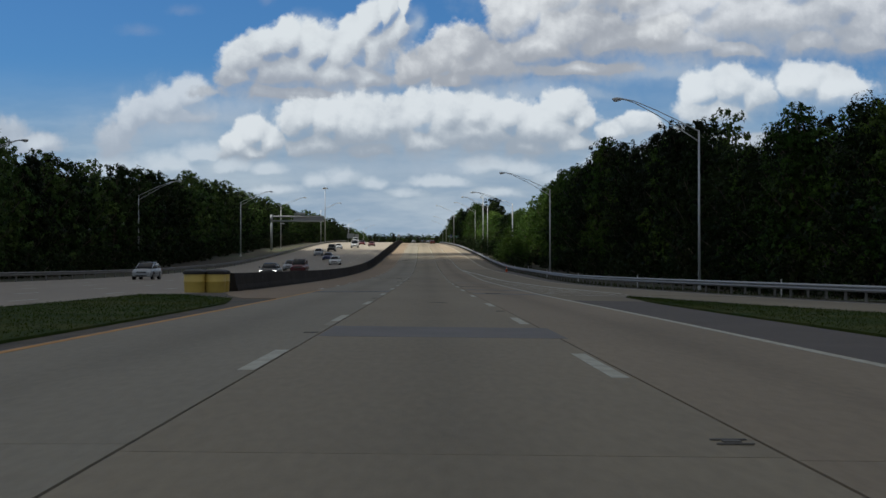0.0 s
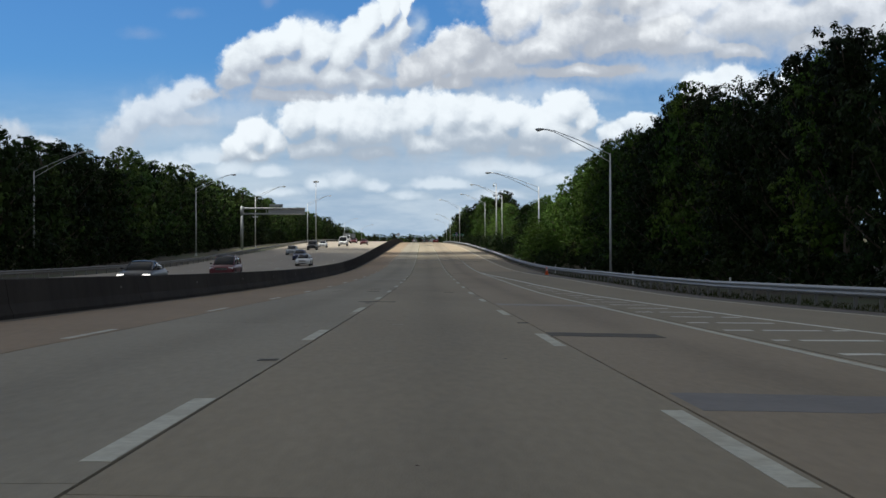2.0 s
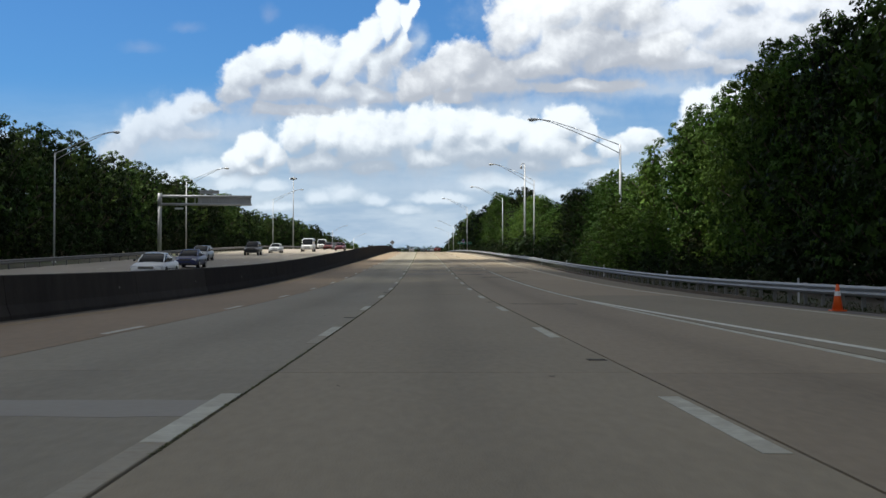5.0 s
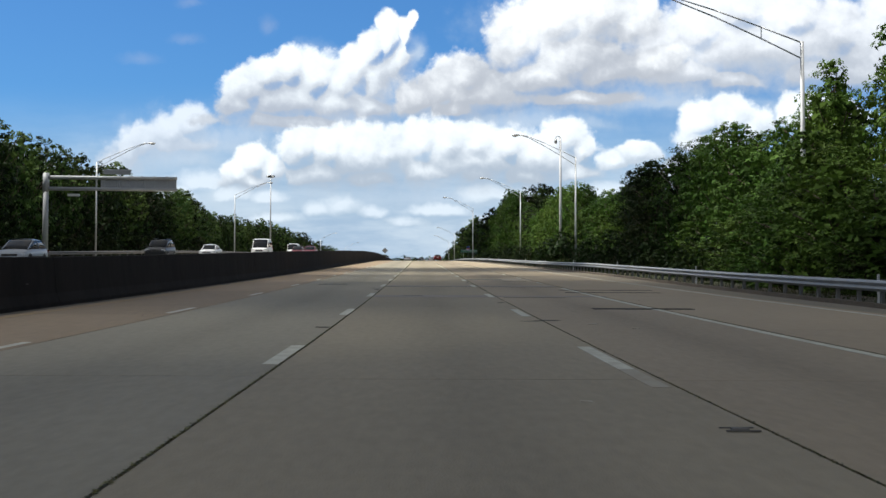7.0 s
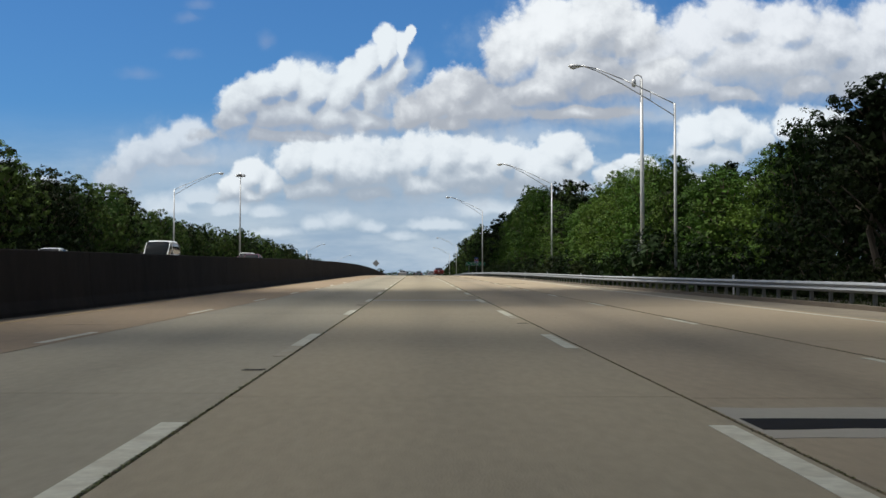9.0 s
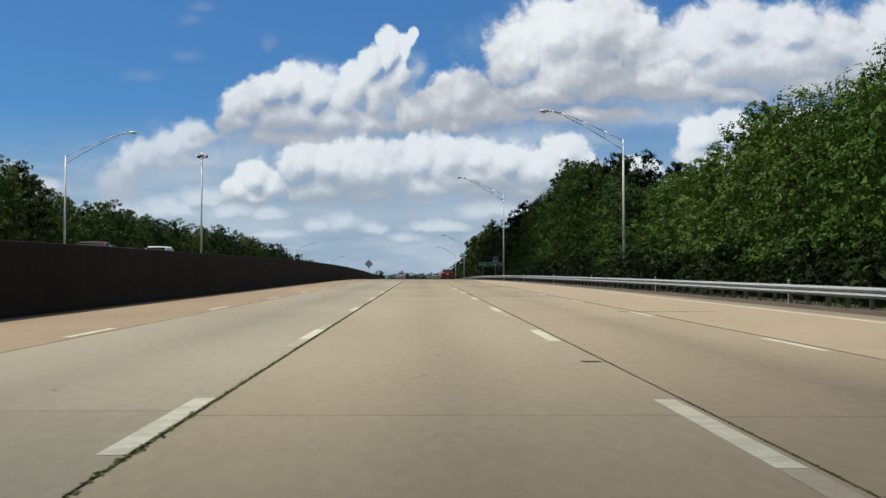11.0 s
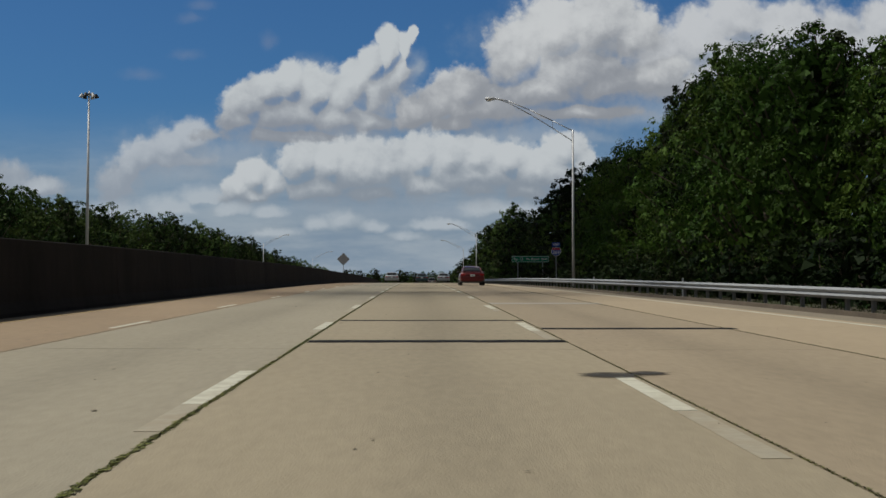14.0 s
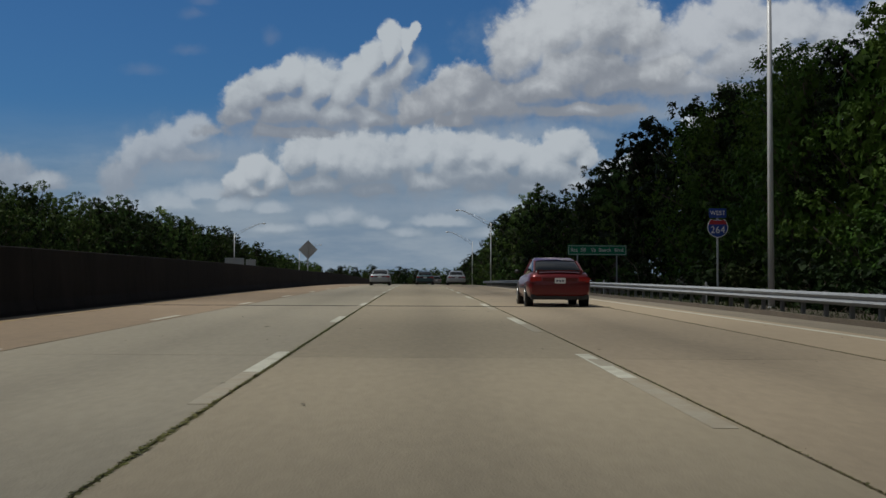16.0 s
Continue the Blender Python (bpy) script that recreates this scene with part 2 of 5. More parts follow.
# The cumulus whose shadow lies over the first stretch of the road; it drifts high up to the left.
def make_cloud(edge, low_s, body, aside, wide, height, fringe, fringe_s, seed, lumps=150, fringe_wide=70):
    """A heap of lumps over the plan strip low_s..edge, set back along the sunlight to its height."""
    rng = random.Random(seed)
    bm = bmesh.new()
    shift = to_sun * (height / to_sun.z)
    for i in range(lumps):
        x = rng.uniform(aside - wide, aside + wide)
        s = rng.uniform(low_s, ramp(body, x) - 26)
        m = Matrix.Translation(Vector((x, s, 0)) + shift + Vector((0, 0, rng.uniform(-10, 25)))) @ Matrix.Diagonal((rng.uniform(38, 52), rng.uniform(28, 38), rng.uniform(14, 26), 1))
        bmesh.ops.create_icosphere(bm, subdivisions=2, radius=1.0, matrix=m)
    for v in bm.verts:
        v.co += noise.noise_vector(v.co * 0.04) * 5
    # Its thin ragged fringe: small puffs with gaps, which let some sun through.
    for i in range(fringe):
        x = rng.uniform(aside - fringe_wide, aside + fringe_wide)
        end = ramp(edge, x)
        s = end - (end - fringe_s) * (rng.random() ** 0.6)
        m = Matrix.Translation(Vector((x, s, 0)) + shift) @ Matrix.Diagonal((rng.uniform(3.5, 5), rng.uniform(3.5, 5), 2.0, 1))
        bmesh.ops.create_icosphere(bm, subdivisions=1, radius=1.0, matrix=m)
    return bm


CLOUD_EDGE = [(-200, 345), (-12, 338), (11, 330), (15, 264), (22, 246), (80, 234)]
CLOUD_BODY = [(-200, 232), (-12, 230), (10, 228), (18, 213), (80, 198)]

# ---- materials ----


def surface(name, base, rough=0.8, metal=0.0, spread=0.15, grain=6.0, stain=0.4, bump=0.0, bump_scale=60.0, per_object=0.0, per_island=0.0, coat=0.0, spec=0.5, tint=None, stretch=(1, 1, 1), clear=0.0, worn=0.0):
    """A procedural surface: base colour broken by fine grain and by broad stains, with relief."""
    m = bpy.data.materials.new(name)
    m.use_nodes = True
    nt = m.node_tree
    n, l = nt.nodes, nt.links
    b = n["Principled BSDF"]
    b.inputs["Roughness"].default_value, b.inputs["Metallic"].default_value = rough, metal
    b.inputs["Coat Weight"].default_value, b.inputs["Specular IOR Level"].default_value = coat, spec
    b.inputs["Coat Roughness"].default_value = 0.05
    b.inputs["Transmission Weight"].default_value = clear
    pos = n.new("ShaderNodeNewGeometry")
    place = n.new("ShaderNodeMapping")
    place.inputs["Scale"].default_value = stretch
    l.new(pos.outputs["Position"], place.inputs["Vector"])

    def tex(scale, detail):
        t = n.new("ShaderNodeTexNoise")
        t.inputs["Scale"].default_value, t.inputs["Detail"].default_value = scale, detail
        l.new(place.outputs["Vector"], t.inputs["Vector"])
        return t.outputs["Fac"]

    def calc(op, a, v):
        k = n.new("ShaderNodeMath")
        k.operation = op
        l.new(a, k.inputs[0])
        if isinstance(v, (int, float)):
            k.inputs[1].default_value = v
        else:
            l.new(v, k.inputs[1])
        return k.outputs[0]

    fine, broad = tex(grain, 5.0), tex(stain, 4.0)
    value = calc("ADD", calc("MULTIPLY", calc("ADD", fine, -0.5), spread * 2), 1.0)
    value = calc("ADD", value, calc("MULTIPLY", calc("ADD", broad, -0.5), spread * 2.4))
    if per_object:
        info = n.new("ShaderNodeObjectInfo")
        value = calc("ADD", value, calc("MULTIPLY", calc("ADD", info.outputs["Random"], -0.5), per_object * 2))
    if per_island:
        value = calc("ADD", value, calc("MULTIPLY", calc("ADD", pos.outputs["Random Per Island"], -0.5), per_island * 2))
    if worn:
        # Oil along the middle of the lane and polished wheel paths beside it.
        across = n.new("ShaderNodeAttribute")
        across.attribute_name = "across"
        wobble = calc("ADD", across.outputs["Fac"], calc("MULTIPLY", calc("ADD", broad, -0.5), 0.35))
        squared = calc("MULTIPLY", wobble, wobble)
        oil = calc("POWER", calc("ADD", calc("MULTIPLY", squared, 9.0), 1.0), -1.5)
        value = calc("ADD", value, calc("MULTIPLY", oil, -worn))
    scale = n.new("ShaderNodeVectorMath")
    scale.operation = "SCALE"
    if tint:
        mix = n.new("ShaderNodeMix")
        mix.data_type = "RGBA"
        mix.inputs["A"].default_value, mix.inputs["B"].default_value = (*base, 1), (*tint, 1)
        edge = n.new("ShaderNodeMapRange")
        edge.inputs["From Min"].default_value, edge.inputs["From Max"].default_value = 0.42, 0.62
        l.new(broad, edge.inputs["Value"])
        l.new(edge.outputs["Result"], mix.inputs["Factor"])
        l.new(mix.outputs["Result"], scale.inputs[0])
    else:
        scale.inputs[0].default_value = base
    l.new(value, scale.inputs["Scale"])
    l.new(scale.outputs["Vector"], b.inputs["Base Color"])
    if bump:
        k = n.new("ShaderNodeBump")
        k.inputs["Strength"].default_value, k.inputs["Distance"].default_value = bump, 0.02
        l.new(tex(bump_scale, 4.0), k.inputs["Height"])
        l.new(k.outputs["Normal"], b.inputs["Normal"])
    return m


def foliage(name, base, tint, through_light=0.16, gloss=0.07):
    m = surface(name, base, rough=0.6 if gloss < 0.1 else 0.5, spread=0.2, grain=0.9, stain=0.15, per_object=0.3, per_island=0.55, tint=tint, spec=gloss)
    n, l = m.node_tree.nodes, m.node_tree.links
    b = n["Principled BSDF"]
    t, mix = n.new("ShaderNodeBsdfTranslucent"), n.new("ShaderNodeMixShader")
    l.new(b.inputs["Base Color"].links[0].from_socket, t.inputs["Color"])
    mix.inputs[0].default_value = through_light
    l.new(b.outputs[0], mix.inputs[1])
    l.new(t.outputs[0], mix.inputs[2])
    l.new(mix.outputs[0], n["Material Output"].inputs["Surface"])
    return m


CONC_MID = surface("worn_tan_concrete", (0.284, 0.240, 0.164), 0.85, spread=0.19, grain=12, stain=0.28, bump=0.25, bump_scale=70, per_object=0.05, stretch=(1, 0.25, 1), worn=0.16)
CONC_RIGHT = surface("worn_reddish_concrete", (0.292, 0.236, 0.160), 0.85, spread=0.2, grain=12, stain=0.28, bump=0.25, bump_scale=70, per_object=0.05, stretch=(1, 0.25, 1), worn=0.2)
CONC_LEFT = surface("worn_grey_concrete", (0.274, 0.244, 0.180), 0.85, spread=0.19, grain=12, stain=0.28, bump=0.25, bump_scale=70, per_object=0.06, stretch=(1, 0.25, 1), worn=0.16)
CONC_SHOULDER = surface("rusty_brown_concrete", (0.27, 0.200, 0.128), 0.88, spread=0.2, grain=7, stain=0.3, bump=0.3, bump_scale=60, per_object=0.06, stretch=(1, 0.3, 1))
CONC_AUX = surface("pale_tan_concrete", (0.335, 0.268, 0.18), 0.87, spread=0.12, grain=7, stain=0.3, bump=0.25, bump_scale=60, per_object=0.05, stretch=(1, 0.3, 1))
ROUGH = foliage("uncut_grass_blade", (0.030, 0.046, 0.012), (0.052, 0.055, 0.020))
KERB = surface("grimy_asphalt_kerb", (0.13, 0.105, 0.078), 0.92, spread=0.3, grain=9, stain=0.9, bump=0.5, bump_scale=50)
PAINT_OLD_YELLOW = surface("faded_yellow_road_paint", (0.36, 0.26, 0.11), 0.8, spread=0.3, grain=14, stain=2.0, tint=(0.25, 0.19, 0.11))
# Grime, with the shade of the sun-averted face also in the colour.
WALL_LOW = surface("grimy_shaded_concrete_wall", (0.034, 0.030, 0.026), 0.93, spread=0.45, grain=2.0, stain=0.4, bump=0.3, bump_scale=30, per_object=0.12, stretch=(1, 1, 0.5), spec=0.2)
CONC_FAR = surface("oncoming_concrete", (0.3116, 0.2706, 0.2132), 0.87, spread=0.12, grain=3, stain=0.2, per_object=0.06, stretch=(1, 0.2, 1))
BED = surface("dark_joint_bed", (0.035, 0.03, 0.024), 0.95, spread=0.2)
ASPHALT = surface("grey_asphalt", (0.132, 0.116, 0.10), 0.9, spread=0.2, grain=12, stain=0.5, bump=0.4, bump_scale=90)
GRAVEL = surface("pale_shoulder_gravel", (0.21, 0.178, 0.13), 0.95, spread=0.25, grain=14, stain=0.6, bump=0.5, bump_scale=60)
DIRT = surface("gritty_dirt", (0.14, 0.118, 0.085), 0.95, spread=0.3, grain=6, stain=0.7, bump=0.6, bump_scale=40, tint=(0.075, 0.068, 0.055))
PATCH = surface("blue_grey_patch", (0.19, 0.18, 0.17), 0.88, spread=0.16, grain=10, stain=0.8)
PATCH_PALE = surface("pale_concrete_patch", (0.298, 0.276, 0.232), 0.85, spread=0.1, grain=10)
PATCH_MAUVE = surface("mauve_grey_patch", (0.235, 0.205, 0.175), 0.88, spread=0.16, grain=10, stain=0.8)
TAR = surface("black_tar", (0.016, 0.016, 0.017), 0.9, spread=0.25, grain=8, spec=0.08)
OIL = surface("oily_stain", (0.10, 0.09, 0.075), 0.8, spread=0.3, grain=5, stain=2.0, spec=0.2)
PAINT_WHITE = surface("worn_white_road_paint", (0.56, 0.55, 0.45), 0.75, spread=0.25, grain=14, stain=3.0, tint=(0.40, 0.38, 0.30))
PAINT_BRIGHT = surface("thick_white_road_paint", (0.66, 0.65, 0.56), 0.75, spread=0.3, grain=14, stain=2.0)
PAINT_FADED = surface("faded_road_paint", (0.345, 0.31, 0.235), 0.8, spread=0.2, grain=14, stain=3.0, tint=(0.295, 0.255, 0.185))
PAINT_YELLOW = surface("worn_yellow_road_paint", (0.55, 0.27, 0.06), 0.7, spread=0.25, grain=14, stain=2.0)
# Soot plus the face's own shade, both put into this near-black colour.
WALL = surface("sooty_shaded_concrete_wall", (0.017, 0.0145, 0.013), 0.95, spread=0.5, grain=2.5, stain=0.5, bump=0.3, bump_scale=30, per_object=0.12, stretch=(1, 1, 0.35), spec=0.15)
SOIL = surface("brown_soil", (0.055, 0.042, 0.027), 0.95, spread=0.3, grain=4, stain=0.12, bump=0.5, bump_scale=20, tint=(0.040, 0.052, 0.018))
TURF = surface("mown_turf", (0.034, 0.060, 0.009), 0.95, spread=0.35, grain=5, stain=0.3, bump=0.6, bump_scale=25, tint=(0.060, 0.070, 0.015), spec=0.1)
BLADE = foliage("grass_blade", (0.034, 0.062, 0.008), (0.062, 0.072, 0.013))
GALV = surface("galvanised_steel", (0.33, 0.345, 0.36), 0.55, metal=0.25, spread=0.12, grain=5, stain=0.8)
STEEL_DULL = surface("weathered_shaded_steel", (0.19, 0.185, 0.175), 0.75, metal=0.2, spread=0.18)
POLE = surface("spun_aluminium", (0.56, 0.57, 0.58), 0.5, metal=0.25, spread=0.08, grain=3)
LAMP_BODY = surface("pale_lamp_casting", (0.55, 0.56, 0.57), 0.45, metal=0.3, spread=0.08)
LENS = surface("lamp_lens", (0.75, 0.78, 0.80), 0.12, spread=0.03, clear=0.3)
SIGN_BACK = surface("dull_sign_back", (0.34, 0.35, 0.36), 0.5, metal=0.5, spread=0.12)
GREEN = surface("sign_green", (0.0, 0.16, 0.075), 0.45, spread=0.06)
BLUE = surface("sign_blue", (0.015, 0.05, 0.27), 0.45, spread=0.06)
SIGN_RED = surface("sign_red", (0.40, 0.02, 0.03), 0.45, spread=0.06)
SIGN_WHITE = surface("sign_white", (0.80, 0.80, 0.80), 0.45, spread=0.04)
BARREL = surface("yellow_plastic", (0.56, 0.42, 0.10), 0.5, spread=0.12, grain=4, stain=1.5, per_object=0.06)
BARREL_LID = surface("black_plastic_lid", (0.018, 0.018, 0.018), 0.55, spread=0.2)
ORANGE = surface("orange_cone", (0.80, 0.12, 0.015), 0.5, spread=0.06)
BARK = surface("grey_brown_bark", (0.09, 0.07, 0.052), 0.95, spread=0.3, grain=8, bump=0.6, bump_scale=20, stretch=(1, 1, 0.25))
LEAF_FAR = foliage("far_leaf", (0.0375, 0.0758, 0.0185), (0.0688, 0.1034, 0.0248))
# LEAF_DARK carries shade in its colour; LEAF_MID and LEAF_LIGHT serve sunlit stretches.
LEAF_DARK = foliage("shade_dark_leaf", (0.0096, 0.0211, 0.0053), (0.0185, 0.0308, 0.0074))
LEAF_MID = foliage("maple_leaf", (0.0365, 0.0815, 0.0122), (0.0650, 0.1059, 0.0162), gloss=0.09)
LEAF_LIGHT = foliage("gum_leaf", (0.0450, 0.0947, 0.0147), (0.0680, 0.1137, 0.0195), gloss=0.09)
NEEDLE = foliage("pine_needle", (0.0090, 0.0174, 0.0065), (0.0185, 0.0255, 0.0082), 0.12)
SHRUB_LEAF = foliage("shrub_leaf", (0.0156, 0.0310, 0.0081), (0.0300, 0.0371, 0.0115))
WEED = foliage("joint_weed", (0.100, 0.116, 0.034), (0.135, 0.128, 0.048))
CLOUD = surface("cloud_white", (0.8, 0.8, 0.8), 1.0, spread=0.02)
MARKER_IRON = surface("rusty_casting", (0.15, 0.14, 0.125), 0.85, metal=0.0, spread=0.2)
DEAD_LEAF = surface("dead_leaf", (0.07, 0.045, 0.025), 0.9, spread=0.3, per_island=0.4)
RUBBER = surface("tyre_rubber", (0.018, 0.018, 0.018), 0.8, spread=0.15)
RIM = surface("alloy_rim", (0.45, 0.46, 0.47), 0.3, metal=0.9, spread=0.06)
GLASS = surface("tinted_car_glass", (0.01, 0.012, 0.014), 0.08, spread=0.05, spec=0.22)
TRIM = surface("black_plastic_trim", (0.02, 0.02, 0.021), 0.5, spread=0.12)
LIGHT_RED = surface("red_tail_lens", (0.32, 0.012, 0.012), 0.12, spread=0.05, coat=0.5)
LIGHT_DIM = surface("dark_red_reflector", (0.10, 0.006, 0.008), 0.15, spread=0.05, coat=0.5)
LIGHT_ON = surface("lit_headlamp", (0.8, 0.8, 0.8), 0.1, spread=0.0)
LIGHT_ON.node_tree.nodes["Principled BSDF"].inputs["Emission Color"].default_value = (1.0, 0.96, 0.88, 1)
LIGHT_ON.node_tree.nodes["Principled BSDF"].inputs["Emission Strength"].default_value = 1.6
LIGHT_CLEAR = surface("clear_headlamp", (0.75, 0.77, 0.80), 0.1, spread=0.03, coat=0.5)
PLATE = surface("white_plate", (0.72, 0.73, 0.75), 0.4, spread=0.05)
CHROME = surface("chrome", (0.75, 0.75, 0.76), 0.12, metal=1.0, spread=0.02)
DARK_BAR = surface("plate_print", (0.05, 0.06, 0.12), 0.5, spread=0.05)


# Oil soaked into the concrete: thins out to nothing at its rim.
SOAKED = surface("soaked_oil", (0.045, 0.042, 0.038), 0.8, spread=0.3, grain=9, stain=3.0, spec=0.2)
n, l = SOAKED.node_tree.nodes, SOAKED.node_tree.links
fade, gap, seep, drop = n.new("ShaderNodeAttribute"), n.new("ShaderNodeBsdfTransparent"), n.new("ShaderNodeMixShader"), n.new("ShaderNodeTexNoise")
fade.attribute_name = "fade"
drop.inputs["Scale"].default_value, drop.inputs["Detail"].default_value = 9.0, 4.0
ragged = n.new("ShaderNodeMath")
ragged.operation, ragged.use_clamp = "MULTIPLY_ADD", True
spot = n.new("ShaderNodeNewGeometry")
l.new(spot.outputs["Position"], drop.inputs["Vector"])
l.new(fade.outputs["Fac"], ragged.inputs[0])
ragged.inputs[1].default_value = 1.35
lower = n.new("ShaderNodeMath")
lower.operation = "MULTIPLY_ADD"
l.new(drop.outputs["Fac"], lower.inputs[0])
lower.inputs[1].default_value, lower.inputs[2].default_value = 0.9, -0.85
l.new(lower.outputs[0], ragged.inputs[2])
l.new(ragged.outputs[0], seep.inputs[0])
l.new(gap.outputs[0], seep.inputs[1])
l.new(n["Principled BSDF"].outputs[0], seep.inputs[2])
l.new(seep.outputs[0], n["Material Output"].inputs["Surface"])


def car_paint(name, base, metal=0.25):
    return surface(name, base, 0.38, metal=metal * 0.6, spread=0.05, grain=2.0, stain=1.2, coat=0.12)


def part(name, bm, material, parent=None, label="", smooth=False):
    """Links a bmesh as one mesh object under a thing or a part."""
    me = bpy.data.meshes.new(name)
    bm.to_mesh(me)
    bm.free()
    me.materials.append(material)
    if smooth:
        for p in me.polygons:
            p.use_smooth = True
    ob = new(name, me)
    ob.parent = parent
    if label:
        tagged(ob, label)
    return ob


def box(bm, x0, x1, y0, y1, z0, z1, bevel=0.0):
    vs = [bm.verts.new((x, y, z)) for x in (x0, x1) for y in (y0, y1) for z in (z0, z1)]
    fs = [bm.faces.new([vs[i] for i in q]) for q in ((0, 1, 3, 2), (4, 6, 7, 5), (0, 4, 5, 1), (2, 3, 7, 6), (0, 2, 6, 4), (1, 5, 7, 3))]
    if bevel:
        edges = {e for f in fs for e in f.edges}
        bmesh.ops.bevel(bm, geom=list(edges), offset=bevel, segments=2, affect="EDGES")


def tube(bm, a, b, r0, r1=None, sides=10, caps=True):
    """A round bar from a to b."""
    r1 = r0 if r1 is None else r1
    a, b = Vector(a), Vector(b)
    d = b - a
    m = Matrix.Translation((a + b) / 2) @ d.to_track_quat("Z", "Y").to_matrix().to_4x4()
    bmesh.ops.create_cone(bm, cap_ends=caps, segments=sides, radius1=r0, radius2=r1, depth=d.length, matrix=m)


def ribbon(bm, s0, s1, left, right, top=0.0, thick=0.3, step=6.0):
    """A slab that follows the road; left, right and top are numbers or functions of s."""
    def val(v, s):
        return v(s) if callable(v) else v
    n = max(1, round((s1 - s0) / step))
    rows = []
    for i in range(n + 1):
        s = s0 + (s1 - s0) * i / n
        a, b, z = val(left, s), val(right, s), val(top, s)
        rows.append([bm.verts.new(at(s, a, z)), bm.verts.new(at(s, b, z)), bm.verts.new(at(s, b, z - thick)), bm.verts.new(at(s, a, z - thick))])
    for p, q in zip(rows, rows[1:]):
        for i in range(4):
            j = (i + 1) % 4
            bm.faces.new((p[i], p[j], q[j], q[i]))
    bm.faces.new(rows[0][::-1])
    bm.faces.new(rows[-1])

cloud = part("cloud", make_cloud(CLOUD_EDGE, -220, CLOUD_BODY, 0, 130, 1500, 1000, 205, 3), CLOUD, smooth=True)
tagged(cloud, "white cumulus cloud drifting high above the road", "cloud", kind="structure")

# Added out of view, only to shade the right side around s 298-331.
cloud = part("cloud", make_cloud([(-10, 331), (80, 331)], 280, [(-10, 331), (80, 331)], 44, 20, 1500, 80, 298, 9, 0, 34), CLOUD, smooth=True)
tagged(cloud, "unseen cloud shreds added to shade the right side of the road", "cloud", kind="structure")

cloud = part("cloud", make_cloud([(-30, 640), (80, 640)], 300, [(-30, 640), (80, 640)], 10, 20, 1500, 66, 450, 6, 0, 36), CLOUD, smooth=True)
tagged(cloud, "thin ragged shreds of cloud high above the road", "cloud", kind="structure")

cloud = part("cloud", make_cloud([(-30, 700), (80, 700)], 530, [(-30, 700), (80, 700)], 78, 25, 1500, 0, 0, 4), CLOUD, smooth=True)
tagged(cloud, "small white cumulus drifting high beside the road", "cloud", kind="structure")

# ---- ground and carriageways ----
GORE_R = [(40, 12.5), (60, 9.8), (85, 7.7), (108, 6.95), (125, 6.45), (185, 5.0)]
WALL_TOP = [(52, 0.82), (150, 0.85), (230, 1.15), (284, 1.45), (350, 1.68), (400, 1.75), (440, 1.68), (485, 1.5), (560, 1.2), (900, 0.9)]
WALL_X = -8.95


def rail_x(s):
    return ramp(RAIL, s)


def far_z(s):
    """The oncoming carriageway's height above this one."""
    return ramp(WALL_TOP, s) - 0.83


bm = bmesh.new()
xs = [-2500, -900, -300, -150, -100, -75, -60, -48, -40, -33, -30, -9.2, -9.0, 9.5, 13.0, 16.0, 22, 30, 45, 70, 120, 300, 900, 2500]
ss = list(range(-200, 900, 20)) + list(range(900, 1600, 50)) + [1800, 2200, 2800, 3500]
rows = []
for s in ss:
    row = []
    for x in xs:
        z = -0.42
        if x <= -9.2:
            z = far_z(s) - 0.4
        if x > 13 and s < 110:
            z = -0.35 if x < rail_x(s) + 2 else -0.6
        if x >= 45 or x <= -100:
            z += 2.6
        if x < -33 or x > 16:
            z += 0.35 * noise.noise(Vector((x * 0.05, s * 0.04, 3.0)))
        row.append(bm.verts.new(at(s, x, z)))
    rows.append(row)
for p, q in zip(rows, rows[1:]):
    for i in range(len(xs) - 1):
        bm.faces.new((p[i], p[i + 1], q[i + 1], q[i]))
ground = tagged(part("ground", bm, SOIL), "brown soil and leaf litter under the roadside trees", "ground", kind="structure")

bm = bmesh.new()
ribbon(bm, -60, 1240, -5.45, 5.35, -0.022, 0.35, 10)
road = tagged(part("road", bm, BED), "concrete motorway carriageway with weathered tan slabs", "road", kind="structure")
bm = bmesh.new()
ribbon(bm, 40, 1240, lambda s: ramp([(40, -5.6), (54, -8.9)], s), -5.3, -0.024, 0.3, 10)
part("shoulder_bed", bm, BED, road)
bm = bmesh.new()
ribbon(bm, 60, 900, 5.2, lambda s: ramp(EDGE_R, s) + 0.37, -0.026, 0.3, 6)
part("ramp_bed", bm, BED, road)


def across(ob):
    """Stores how far across its lane each point of a slab lies, from -1 to 1."""
    data = ob.data.attributes.new("across", "FLOAT", "POINT")
    n = len(ob.data.vertices)
    data.data.foreach_set("value", [(-1.0, 1.0, 1.0, -1.0)[i % 4] for i in range(n)])


def slabs(left, right, material, s0, s1, length, shift):
    """Slabs with open joints between them; beyond the near stretch one long piece."""
    s = s0 - shift
    while s < s1:
        a, b = max(s, s0), min(s + length, s1)
        if b - a > 1:
            bm = bmesh.new()
            ribbon(bm, a + 0.009, b - 0.009, left, right, 0.0, 0.02, 4.6)
            across(part("slab", bm, material, road))
        s += length
    bm = bmesh.new()
    ribbon(bm, s1, 1240, left, right, 0.0, 0.02, 10)
    across(part("slab", bm, material, road))


def squeeze(s):
    """The driven lane is a little narrower beside the gore."""
    return ramp([(36, 0.0), (60, -0.07), (115, -0.07), (165, 0.0)], s)


